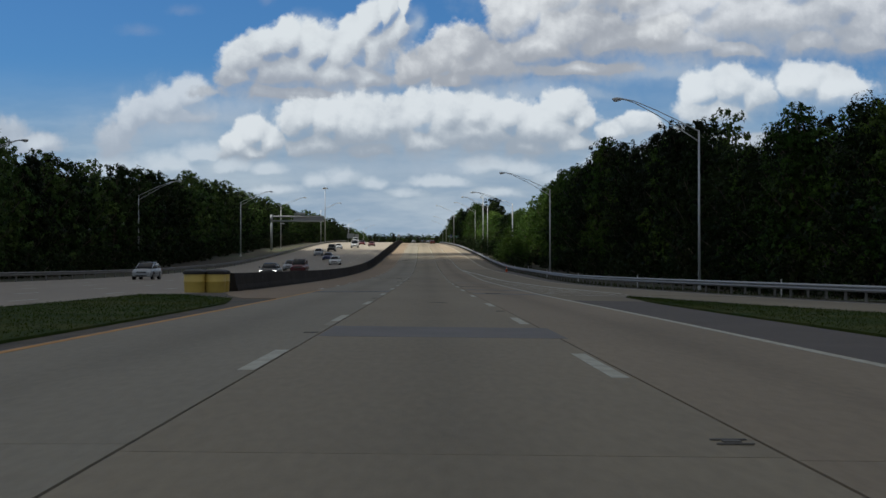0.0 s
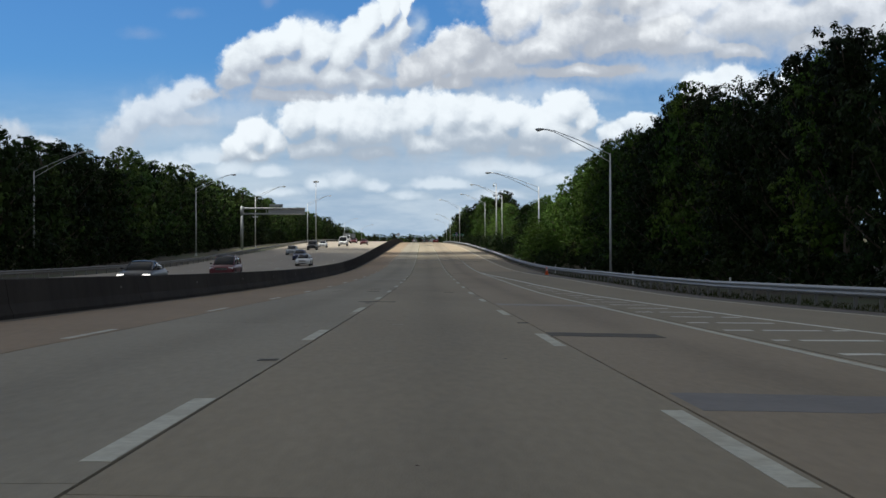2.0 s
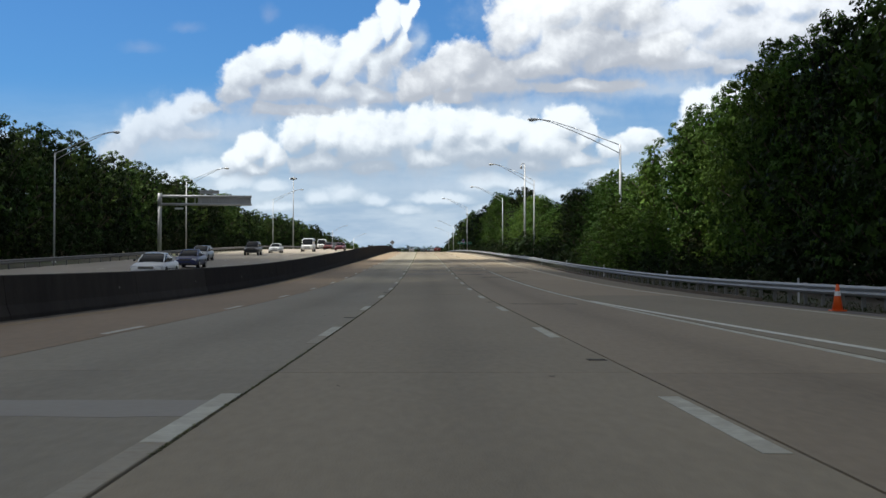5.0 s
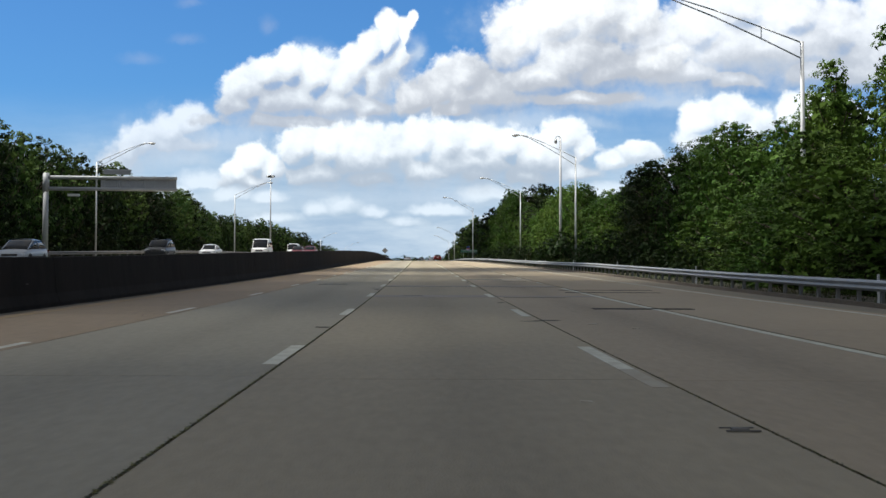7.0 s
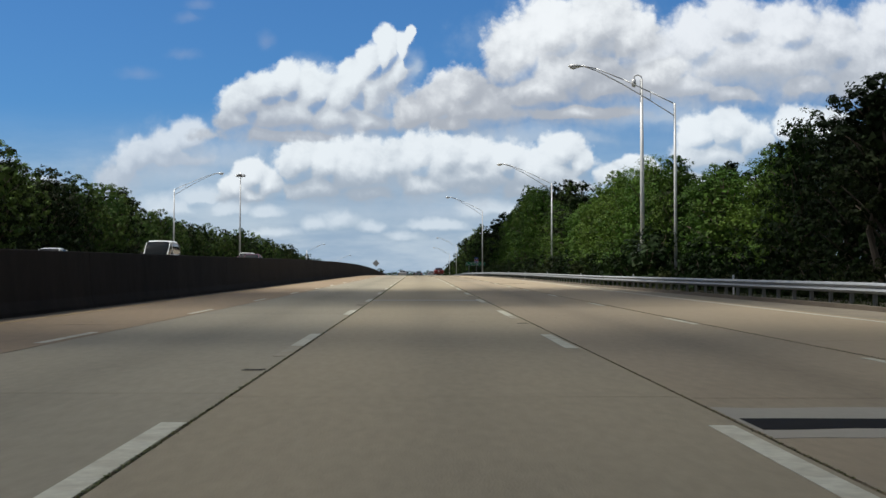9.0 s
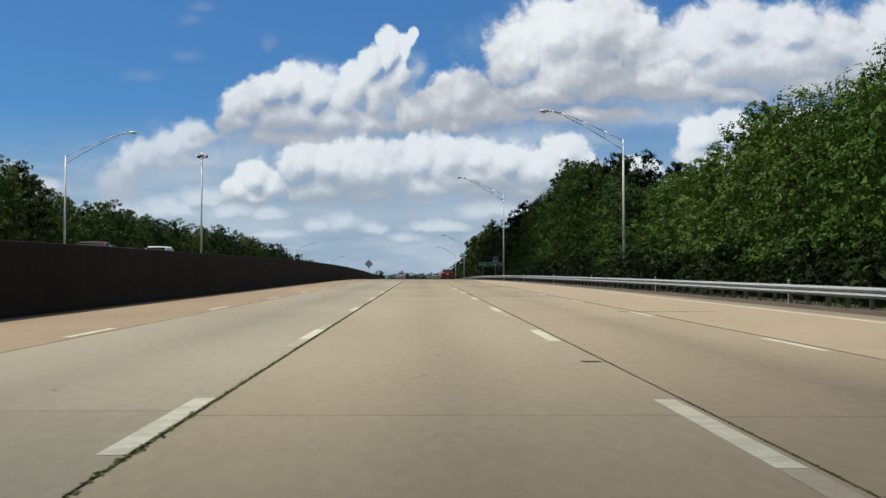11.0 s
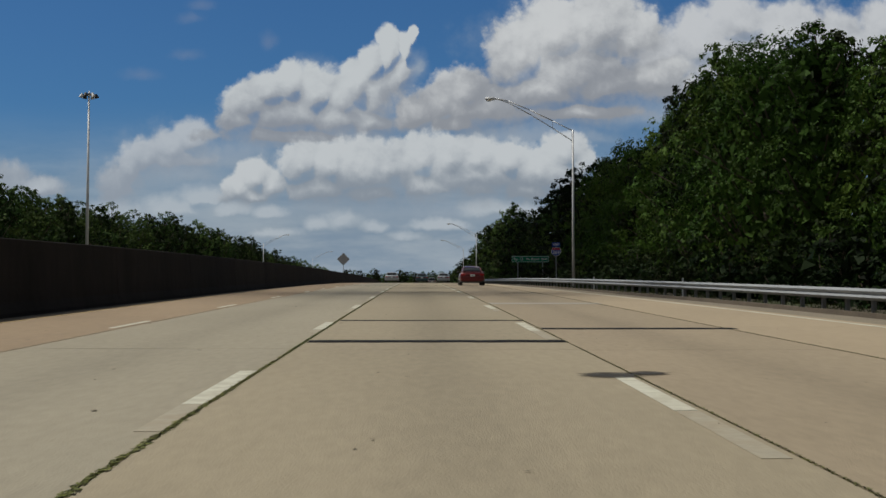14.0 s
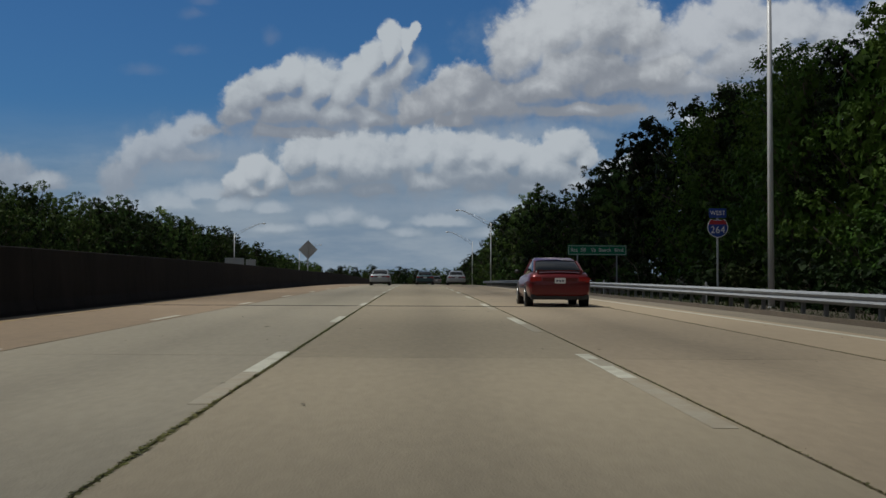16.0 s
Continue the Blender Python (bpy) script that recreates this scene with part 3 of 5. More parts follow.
slabs(-5.37, -1.853, CONC_LEFT, -40, 560, 18.62, 8.5)
slabs(-1.827, lambda s: 1.827 + squeeze(s), CONC_MID, -40, 560, 18.62, 8.8)
slabs(lambda s: 1.853 + squeeze(s), 5.03, CONC_RIGHT, -40, 560, 18.62, 8.9)
slabs(lambda s: ramp([(45, -6.6), (54, -8.8)], s), -5.40, CONC_SHOULDER, 45, 560, 18.4, 3.0)
slabs(5.07, lambda s: ramp(EDGE_R, s) + 0.35, CONC_AUX, 192, 560, 18.4, 8.0)
bm = bmesh.new()
ribbon(bm, 62, 192, 5.07, lambda s: ramp(EDGE_R, s) + 0.35, 0.0, 0.02, 4)
part("ramp_surface", bm, CONC_MID, road, "worn ramp pavement in front of the painted gore")
bm = bmesh.new()
ribbon(bm, -60, 62, lambda s: ramp([(-60, 15), (20, 15), (36, 12), (55, 8.4), (62, 5.07)], s), lambda s: ramp(EDGE_R, s) + 0.4, -0.01, 0.3, 4)
tagged(part("pavement", bm, CONC_MID), "slip road joining behind the grass wedge", "slip road", kind="structure")
bm = bmesh.new()
ribbon(bm, 190, 900, lambda s: ramp(EDGE_R, s) + 0.36, lambda s: rail_x(s) + 0.5, -0.03, 0.3, 6)
tagged(part("pavement", bm, GRAVEL), "pale gravelly shoulder strip under the guard rail", "shoulder", kind="structure")
bm = bmesh.new()
ribbon(bm, -60, 190, lambda s: ramp(EDGE_R, s) + 0.36, lambda s: rail_x(s) + 0.2, -0.03, 0.3, 6)
tagged(part("pavement", bm, ASPHALT), "stony grey shoulder strip under the guard rail", "shoulder", kind="structure")
bm = bmesh.new()
ribbon(bm, 47, 62.4, 5.07, lambda s: ramp([(45, 7.6), (62, 9.2)], s), -0.008, 0.3, 4)
tagged(part("pavement", bm, CONC_MID), "worn concrete at the tip of the painted gore", "slip road", kind="structure")
bm = bmesh.new()
ribbon(bm, -60, 47, 5.07, lambda s: ramp([(-60, 7.3), (30, 7.3), (45, 7.6), (62, 9.2)], s), -0.008, 0.3, 4)
tagged(part("pavement", bm, ASPHALT), "dark asphalt shoulder beside the white edge line", "shoulder", kind="structure")
bm = bmesh.new()
ribbon(bm, -60, 61, lambda s: ramp([(-60, -6.3), (40, -6.6), (50, -11.2), (61, -11.2)], s), lambda s: ramp([(45, -5.40), (45.5, -6.5), (54, -8.7), (62, -8.9)], s), -0.018, 0.3, 4)
tagged(part("pavement", bm, DIRT), "gritty dirt edge beside the yellow line", "shoulder", kind="structure")
bm = bmesh.new()
ribbon(bm, -60, 1240, lambda s: ramp([(-60, -31), (300, -31), (420, -33), (1000, -33)], s), lambda s: ramp([(-60, -11.2), (45, -11.2), (62, -9.4)], s), far_z, 0.4, 8)
oncoming = tagged(part("oncoming_road", bm, CONC_FAR), "pale concrete carriageway of the opposite direction", "road", kind="structure")

# Grass on both sides of the nose.
def verge(label, left, right, s0, s1, count, seed):
    bm = bmesh.new()
    ribbon(bm, s0, s1, left, right, lambda s: 0.03, 0.4, 3)
    tagged(part("ground", bm, TURF), label, "verge", kind="structure")
    rng = random.Random(seed)
    verts, faces = [], []
    for i in range(count):
        s = rng.uniform(s0, s1)
        a, b = left(s), right(s)
        p = at(s, rng.uniform(a, b), 0.02)
        h, w, turn = rng.uniform(0.025, 0.08), rng.uniform(0.006, 0.016), rng.uniform(0, 6.28)
        dx, dy = math.cos(turn) * w, math.sin(turn) * w
        k = len(verts)
        verts += [(p.x - dx, p.y - dy, p.z), (p.x + dx, p.y + dy, p.z), (p.x + rng.uniform(-0.08, 0.08), p.y + rng.uniform(-0.08, 0.08), p.z + h)]
        faces.append((k, k + 1, k + 2))
    me = bpy.data.meshes.new("grass")
    me.from_pydata(verts, [], faces)
    me.materials.append(BLADE)
    tagged(new("grass", me), "short green grass growing on the verge", "grass", kind="stuff")


verge("green median verge ending before the barrier", lambda s: -11.25, lambda s: ramp([(-60, -5.9), (25, -5.95), (38, -6.1), (44, -6.8), (50, -9.6)], s), -30, 50, 30000, 1)
verge("grass wedge between the lanes and the slip road", lambda s: ramp([(-60, 7.4), (30, 7.4), (45, 7.8), (55, 8.3)], s), lambda s: ramp([(-60, 14.9), (20, 14.9), (36, 11.9), (55, 8.5)], s), -30, 55, 26000, 2)

# ---- road paint ----
def stripe(name, s0, s1, x0, x1, material, z=0.004, step=6.0):
    bm = bmesh.new()
    ribbon(bm, s0, s1, x0, x1, z, 0.0035, step)
    return part(name, bm, material, road)


PACE = [(-4, -36.5), (0, 12.8), (1, 25.0), (2, 37.2), (3, 50.4), (4, 63.9), (5, 75.6), (8, 112.4), (13, 176.1), (18, 238.5), (19, 251.1), (26, 333.4), (27, 346.6), (29, 371.7), (32, 410.1), (34, 434.2), (35, 446.7), (36, 460.2), (37, 470.3), (60, 754.0)]   # number of a dash, where it begins
rng = random.Random(8)
for line, shift, wide, long in ((-1.945, 0.0, 0.17, 3.2), (1.69, -0.5, 0.17, 3.4), (-5.57, 0.6, 0.13, 3.0)):
    for k in range(-4, 60):
        s = ramp(PACE, k) + shift
        x = line + (squeeze(s) if line > 0 else 0.0)
        if line > -3 or s > 58:
            stripe("dash", s, s + long + rng.uniform(-0.15, 0.15), x - wide / 2, x + wide / 2, PAINT_WHITE, step=3.4)
            if rng.random() < (0.25 if s < 300 else 0.55 if s < 395 else 0.85) and line > -3:
                stripe("dash_ghost", s - rng.uniform(0.8, 2.2 if s < 300 else 3.8), s - 0.02, x - wide / 2, x + wide / 2, PAINT_FADED, step=3.4)
for s0, s1, x in ((465.9, 469.6, 1.69), (419.0, 421.3, 1.69), (337.0, 338.6, -1.945), (471.3, 472.4, 1.72)):
    stripe("dash_ghost", s0, s1, x - 0.085, x + 0.085, PAINT_FADED, step=3.4)
stripe("edge_line", -40, 62, -5.33, -5.19, PAINT_YELLOW)
stripe("edge_line", -40, 249, lambda s: 4.84 + squeeze(s), lambda s: 5.0 + squeeze(s), PAINT_WHITE)
s = 257.0
while s < 375:
    stripe("dash", s, s + 3.05, 4.86, 4.98, PAINT_WHITE, step=3.05)
    s += 12.3
stripe("edge_line", -40, 700, lambda s: ramp(EDGE_R, s) - 0.07, lambda s: ramp(EDGE_R, s) + 0.06, PAINT_WHITE)
stripe("gore_line", 64, 185, lambda s: ramp(GORE_R, s) - 0.09, lambda s: ramp(GORE_R, s) + 0.09, PAINT_BRIGHT)
stripe("edge_line", 100, 560, WALL_X + 0.72, WALL_X + 0.82, PAINT_OLD_YELLOW)
stripe("dirt_seam", 62, 560, WALL_X + 0.16, lambda s: WALL_X + 0.42 + 0.16 * noise.noise(Vector((s * 0.4, 2.0, 0.0))), DIRT, 0.005, 1.5)
bm = bmesh.new()
rng = random.Random(5)
for i in range(23):
    s = 57 + i * 3.4
    a, b = 5.25, ramp(GORE_R, s) - 0.3
    cuts = [a + (b - a) * rng.uniform(0.1, 0.3), a + (b - a) * rng.uniform(0.7, 0.97)]
    for p, q in ((a, cuts[0] - 0.1), (cuts[0] + 0.1, cuts[1] - 0.12), (cuts[1] + 0.1, b)):
        if q - p < 0.25:
            continue
        vs = [bm.verts.new(at(s + (x - a) * 0.22 + o, x, 0.005)) for x, o in ((p, 0), (q, rng.uniform(0, 0.06)), (q, 0.42), (p, 0.42 - rng.uniform(0, 0.06)))]
        bm.faces.new(vs)
part("gore_chevrons", bm, PAINT_BRIGHT, road, "broken worn white chevron bars")

# ---- median barrier ----
wall = tagged(new("median_barrier"), "concrete median wall, dark with soot and painted-in shade, growing taller uphill", "barrier", kind="structure")
s = 60.0
while s < 900:
    e = min(s + (12.2 if s < 560 else 60), 900)
    bm = bmesh.new()
    n = 3
    rows = []
    for i in range(n + 1):
        q = s + 0.012 + (e - s - 0.024) * i / n
        t = ramp(WALL_TOP, q)
        prof = [(0.02, -0.3), (0.0, 0.08), (-0.09, 0.30), (-0.17, t - 0.02), (-0.19, t), (-0.39, t), (-0.41, t - 0.02), (-0.5, -0.3)]
        rows.append([bm.verts.new(at(q, WALL_X + x, z)) for x, z in prof])
    for p, q in zip(rows, rows[1:]):
        for i in range(len(prof) - 1):
            bm.faces.new((p[i], p[i + 1], q[i + 1], q[i]))
    bm.faces.new(rows[0])
    bm.faces.new(rows[-1][::-1])
    # Both wall colours hold painted-in shade; the lower stretch is the paler one.
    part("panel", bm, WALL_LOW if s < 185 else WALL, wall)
    s = e

# ---- repairs, joints and marks in the pavement ----
def repair(name, s0, s1, x0, x1, material, z=0.003, label=""):
    """A patch with ragged ends."""
    rng = random.Random(int(s0 * 10))
    n = max(2, round((x1 - x0) / 0.3))
    near = [bm_point(s0 + rng.uniform(-0.05, 0.05), x0 + (x1 - x0) * i / n, z) for i in range(n + 1)]
    far = [bm_point(s1 + rng.uniform(-0.05, 0.05), x0 + (x1 - x0) * i / n, z) for i in range(n + 1)]
    low = [(p[0], p[1], p[2] - 0.01) for p in near]
    verts = near + far + low
    k = n + 1
    faces = [(i, i + 1, k + i + 1, k + i) for i in range(n)] + [(2 * k + i, 2 * k + i + 1, i + 1, i) for i in range(n)]
    me = bpy.data.meshes.new(name)
    me.from_pydata(verts, [], faces)
    me.materials.append(material)
    ob = new(name, me)
    ob.parent = road
    if label:
        tagged(ob, label)


def bm_point(s, x, z):
    return tuple(at(s, x, z))


for s0, s1, x0, x1 in ((19.4, 22.9, -1.8, 1.95), (57.0, 59.8, -5.3, -1.9), (56.3, 58.2, 1.865, 5.2), (66.9, 68.3, 1.865, 5.2), (250.8, 252.7, -1.815, 1.815), (251.2, 253.0, 1.865, 5.0)):
    repair("patch", s0, s1, x0, x1, PATCH if s0 < 100 else PATCH_MAUVE, label="blue-grey asphalt patch in the lane")
for s0, s1, x0, x1 in ((95.5, 97.4, 1.865, 5.2), (237.8, 240.0, -1.815, 1.815), (238.4, 239.6, 1.865, 5.2), (359.3, 361.2, -1.815, 1.815), (359.8, 361.6, 1.865, 5.2), (379.3, 381.3, -1.815, 1.815), (379.1, 381.0, 1.865, 5.2), (438.3, 439.9, 1.865, 5.2), (265.2, 266.9, 1.865, 5.2), (152.0, 153.2, -5.3, -1.9), (299.0, 300.6, -1.815, 1.815)):
    repair("patch", s0, s1, x0, x1, PATCH_MAUVE if 230 < s0 < 260 else PATCH_PALE, label="pale concrete patch across the lane")
for s0, s1, x0, x1 in ((56.5, 56.9, -5.2, -3.9), (57.6, 58.5, 2.4, 3.1), (56.9, 57.2, -3.4, -2.4), (77.9, 79.0, 1.75, 3.6), (97.0, 97.3, -2.4, -1.25), (113.9, 114.1, -2.9, -2.4), (119.0, 119.2, -3.0, -2.5),
                       (114.0, 114.15, 0.45, 0.9), (114.9, 115.1, -4.5, -4.1), (229.2, 229.8, 3.5, 5.8), (243.0, 243.4, 4.4, 7.6), (246.0, 246.4, 4.5, 7.8), (265.6, 266.2, 1.9, 3.7), (239.2, 239.5, -0.95, -0.35), (237.6, 237.8, 2.0, 3.8), (254.3, 254.7, -4.7, -3.5), (261.6, 261.95, 3.5, 4.6), (250.75, 250.79, -1.8, 5.0)):
    repair("tar_mark", s0, s1, x0, x1, OIL if s0 in (77.9, 56.5, 56.9, 239.2, 237.6) else TAR, 0.006)
for s0, s1, x0, x1 in ((418.3, 418.85, -1.8, 1.85), (425.9, 426.2, -1.8, 1.85), (422.2, 422.7, 1.865, 5.2), (460.0, 460.3, -1.8, 1.85), (457.6, 458.0, 3.4, 5.2), (494.5, 494.8, -8.5, 5.2), (372.3, 372.38, 3.75, 4.2), (395.1, 395.2, 4.4, 5.6), (346.0, 346.06, 4.6, 7.0), (181.5, 181.6, 2.2, 4.2)):
    repair("tar_joint", s0, s1, x0, x1, TAR if s1 - s0 > 0.2 else OIL, 0.006)
# Pale scrapes in the middle of the lane.
for s, x, w in ((81.0, -0.82, 0.26), (81.1, -0.74, 0.1), (82.9, -0.98, 0.2), (84.8, -0.95, 0.13), (85.2, -0.72, 0.12), (80.2, -2.4, 0.13), (55.3, -0.8, 0.12), (51.2, -0.15, 0.15), (192.0, 4.1, 0.22), (193.6, 1.3, 0.1), (228.0, 2.9, 0.14), (222.4, 2.6, 0.18), (221.0, 3.1, 0.12), (209.9, 0.9, 0.09), (96.9, -0.5, 0.42)):
    repair("scrape", s, s + 0.12 + 0.4 * w, x - w / 2, x + w / 2, PAINT_FADED, 0.0055)
repair("pale_seam", 96.45, 96.56, 2.0, 4.9, PATCH_PALE, 0.0062)
# Round oily stains on the lane joints, soaked in and fading towards the rim.
for s, x, a, b in ((223.7, 1.95, 0.34, 0.30), (223.4, 1.6, 0.3, 0.16), (412.7, 1.62, 0.42, 0.46), (412.9, 2.0, 0.28, 0.34), (39.9, 0.24, 0.24, 0.34), (39.85, 0.36, 0.16, 0.18), (247.9, -2.05, 0.30, 0.28), (39.9, 0.05, 0.3, 0.12)):
    bm = bmesh.new()
    mid = bm.verts.new(at(s, x, 0.0066 + 0.0004 * a))
    rims = []
    for k in (0.55, 1.0):
        rims.append([bm.verts.new(at(s + k * b * math.sin(i * math.tau / 20), x + k * a * (1 + 0.16 * math.sin(i * 2.7 + s)) * math.cos(i * math.tau / 20), 0.0065 + 0.0004 * a)) for i in range(20)])
    for i in range(20):
        j = (i + 1) % 20
        bm.faces.new((mid, rims[0][i], rims[0][j]))
        bm.faces.new((rims[0][i], rims[1][i], rims[1][j], rims[0][j]))
    ob = part("stain", bm, SOAKED, road)
    data = ob.data.attributes.new("fade", "FLOAT", "POINT")
    data.data.foreach_set("value", [1.0] + [0.85] * 20 + [0.0] * 20)
# Recessed marker castings beside the lane lines.
marker = None
for k in range(-1, 26):
    for line, shift in ((-1.99, 7.6), (1.66, 7.2)):
        if (k + (line > 0)) % 2:
            continue
        if marker is None:
            bm = bmesh.new()
            for y in (-0.1, 0.1):
                box(bm, -0.11, 0.11, y - 0.018, y + 0.018, 0.0, 0.008, 0.002)
            box(bm, -0.055, 0.055, -0.035, 0.035, 0.0, 0.011, 0.003)
            o = marker = part("marker", bm, MARKER_IRON, road, "steel casting of a road marker")
        else:
            o = new("marker", marker.data)
            o.parent = road
        o.location = at(ramp(PACE, k) + shift, line, 0.003)
# Moss and low weeds in the open joints.
def joint_weeds(s0, s1, x, seed, wide):
    rng = random.Random(seed)
    verts, faces = [], []
    s = s0
    while s < s1:
        patchy = noise.noise(Vector((s * 0.7, x, 1.0))) + 0.6 * noise.noise(Vector((s * 3.1, x, 5.0)))
        for i in range(7 if patchy > -0.35 else 3):
            p = at(s + rng.uniform(0, 0.12), x + rng.gauss(0, 0.011) * wide, rng.uniform(0.0, 0.008))
            r, a = rng.uniform(0.006, 0.019) * wide, rng.uniform(0, 3.14)
            k = len(verts)
            for j in range(4):
                q = r * rng.uniform(0.6, 1.3)
                verts.append((p.x + q * math.cos(a + j * 1.57), p.y + 2.0 * q * math.sin(a + j * 1.57), p.z + rng.uniform(-0.003, 0.005)))
            faces.append((k, k + 1, k + 2, k + 3))
        s += 0.07 if s > 330 else 0.10
    me = bpy.data.meshes.new("weeds")
    me.from_pydata(verts, [], faces)
    me.materials.append(WEED)
    tagged(new("weeds", me), "low green weeds growing in the pavement joint", "weeds", kind="stuff")


joint_weeds(150, 300, -1.84, 31, 0.8)
joint_weeds(300, 520, -1.84, 34, 1.2)
joint_weeds(165, 520, 1.835, 32, 0.6)
joint_weeds(200, 520, 5.05, 33, 0.6)
# Dead leaves and grit on the sunny stretch.
rng = random.Random(77)
verts, faces = [], []
for i in range(700):
    s = rng.uniform(5, 520) if i % 5 == 0 else rng.uniform(300, 520)
    p = at(s, rng.uniform(-8.3, 8.0), 0.006)
    r, a = rng.uniform(0.012, 0.034) if i % 7 else rng.uniform(0.04, 0.07), rng.uniform(0, 6.28)
    k = len(verts)
    for j in range(4):
        b = a + j * 1.57
        q = r * (1.0 if j % 2 else 0.45)
        verts.append((p.x + q * math.cos(b), p.y + q * math.sin(b), p.z + rng.uniform(0, 0.008)))
    faces.append((k, k + 1, k + 2, k + 3))
me = bpy.data.meshes.new("leaf_litter")
me.from_pydata(verts, [], faces)
me.materials.append(DEAD_LEAF)
tagged(new("leaf_litter", me), "scattered dead leaves and grit on the lanes", "litter", kind="stuff")
# Small reflectors on the wall.
dot = None
s = 70.0
while s < 520:
    if dot is None:
        bm = bmesh.new()
        box(bm, -0.012, 0.012, -0.09, 0.09, -0.035, 0.035, 0.004)
        dot = part("reflector", bm, MARKER_IRON, wall, "small dull reflector plate")
        o = dot
    else:
        o = new("reflector", dot.data)
        o.parent = wall
    o.location = at(s, WALL_X - 0.125, 0.52)
    s += 12.2
# Lane dashes of the oncoming side.
bm = bmesh.new()
for line in (-13.4, -17.1, -20.8, -24.5):
    s = 4.0
    while s < 560:
        ribbon(bm, s, s + 3.05, line - 0.07, line + 0.07, lambda q: far_z(q) + 0.006, 0.004, 3.05)
        s += 12.3
tagged(part("lane_dashes", bm, PAINT_WHITE, oncoming), kind="stuff")

# A bank of dark soil under the outer rail, with a low kerb before it.
bm = bmesh.new()
ribbon(bm, 58, 640, lambda s: rail_x(s) - 0.24, lambda s: rail_x(s) + 3.2, -0.015, 0.6, 4)
tagged(part("ground", bm, SOIL), "dark weedy soil bank under the guard rail", "verge", kind="structure")
bm = bmesh.new()
ribbon(bm, 190, 640, lambda s: rail_x(s) - 0.52 + 0.03 * noise.noise(Vector((s * 0.6, 0.0, 4.0))), lambda s: rail_x(s) - 0.245, lambda s: 0.10 + 0.03 * noise.noise(Vector((s * 0.8, 3.0, 0.0))), 0.3, 1.6)
tagged(part("kerb", bm, KERB), "low grimy asphalt kerb before the guard rail", "kerb", kind="structure")
# Rough grass under and behind the outer rail.
rng = random.Random(91)
verts, faces = [], []
for i in range(22000):
    s = rng.uniform(60, 540)
    p = at(s, rail_x(s) - 0.2 + 2.9 * rng.random() ** 1.4, -0.02)
    h, w, turn = rng.uniform(0.04, 0.26) * (0.6 + 0.6 * noise.noise(Vector((s * 0.1, 0.0, 0.0)))), rng.uniform(0.012, 0.03), rng.uniform(0, 6.28)
    dx, dy = math.cos(turn) * w, math.sin(turn) * w
    k = len(verts)
    verts += [(p.x - dx, p.y - dy, p.z), (p.x + dx, p.y + dy, p.z), (p.x + rng.uniform(-0.12, 0.12), p.y + rng.uniform(-0.12, 0.12), p.z + 0.04 + h)]
    faces.append((k, k + 1, k + 2))
me = bpy.data.meshes.new("rough_grass")
me.from_pydata(verts, [], faces)
me.materials.append(ROUGH)
tagged(new("rough_grass", me), "rough uncut grass and weeds behind the guard rail", "grass", kind="stuff")

# ---- guard rails ----
def beam_profile(bm, s0, s1, xf, zf, face, step=1.9):
    """A W-shaped steel beam; face is +1 or -1, the side the ribs point to."""
    prof = [(0.0, 0.31), (0.045, 0.28), (0.085, 0.235), (0.04, 0.18), (0.0, 0.155), (0.04, 0.13), (0.085, 0.075), (0.045, 0.03), (0.0, 0.0)]
    n = max(1, round((s1 - s0) / step))
    rows = []
    for i in range(n + 1):
        s = s0 + (s1 - s0) * i / n
        rows.append([bm.verts.new(at(s, xf(s) + face * x, zf(s) + z)) for x, z in prof])
    for p, q in zip(rows, rows[1:]):
        for i in range(len(prof) - 1):
            bm.faces.new((p[i], p[i + 1], q[i + 1], q[i]))


def guard_rail(label, s0, s1, xf, zf, face, gap=3.81, steel=None):
    thing = tagged(new("guard_rail"), label, "guard rail", kind="structure")
    s = s0
    while s < s1:
        bm = bmesh.new()
        beam_profile(bm, s, s + gap * 4 + 0.05, xf, lambda q: zf(q) + 0.43, face)
        part("rail_beam", bm, steel or GALV, thing)
        s += gap * 4
    post = None
    s = s0 + 0.3
    while s < s1:
        p = at(s, xf(s), zf(s))
        if post is None:
            bm = bmesh.new()
            box(bm, -face * 0.17 - 0.05, -face * 0.17 + 0.05, -0.075, 0.075, -0.3, 0.76, 0.006)
            box(bm, min(0, -face * 0.13), max(0, -face * 0.13), -0.06, 0.06, 0.47, 0.73)
            post = part("post", bm, STEEL_DULL, thing)
            post.location = p
        else:
            o = new("post", post.data)
            o.parent, o.location = thing, p
        s += gap
    return thing


guard_rail("galvanised W-beam guard rail along the outer shoulder", 20, 640, rail_x, lambda s: -0.03, -1, 1.905)
# The far beam takes the dull post steel: its shade as a darker colour.
guard_rail("galvanised guard rail beyond the oncoming lanes, beam coloured dark for shade", 20, 560, lambda s: ramp([(-60, -30.6), (300, -30.6), (420, -32.6), (1000, -32.6)], s), far_z, 1, steel=STEEL_DULL)

# ---- lamp posts, mast, gantry, signs ----
def place(ob, s, x, z=0.0, turn=0.0):
    p = at(s, x, z)
    ob.matrix_basis = pose(p.x, p.y, p.z, 0, 0, turn)
    return ob


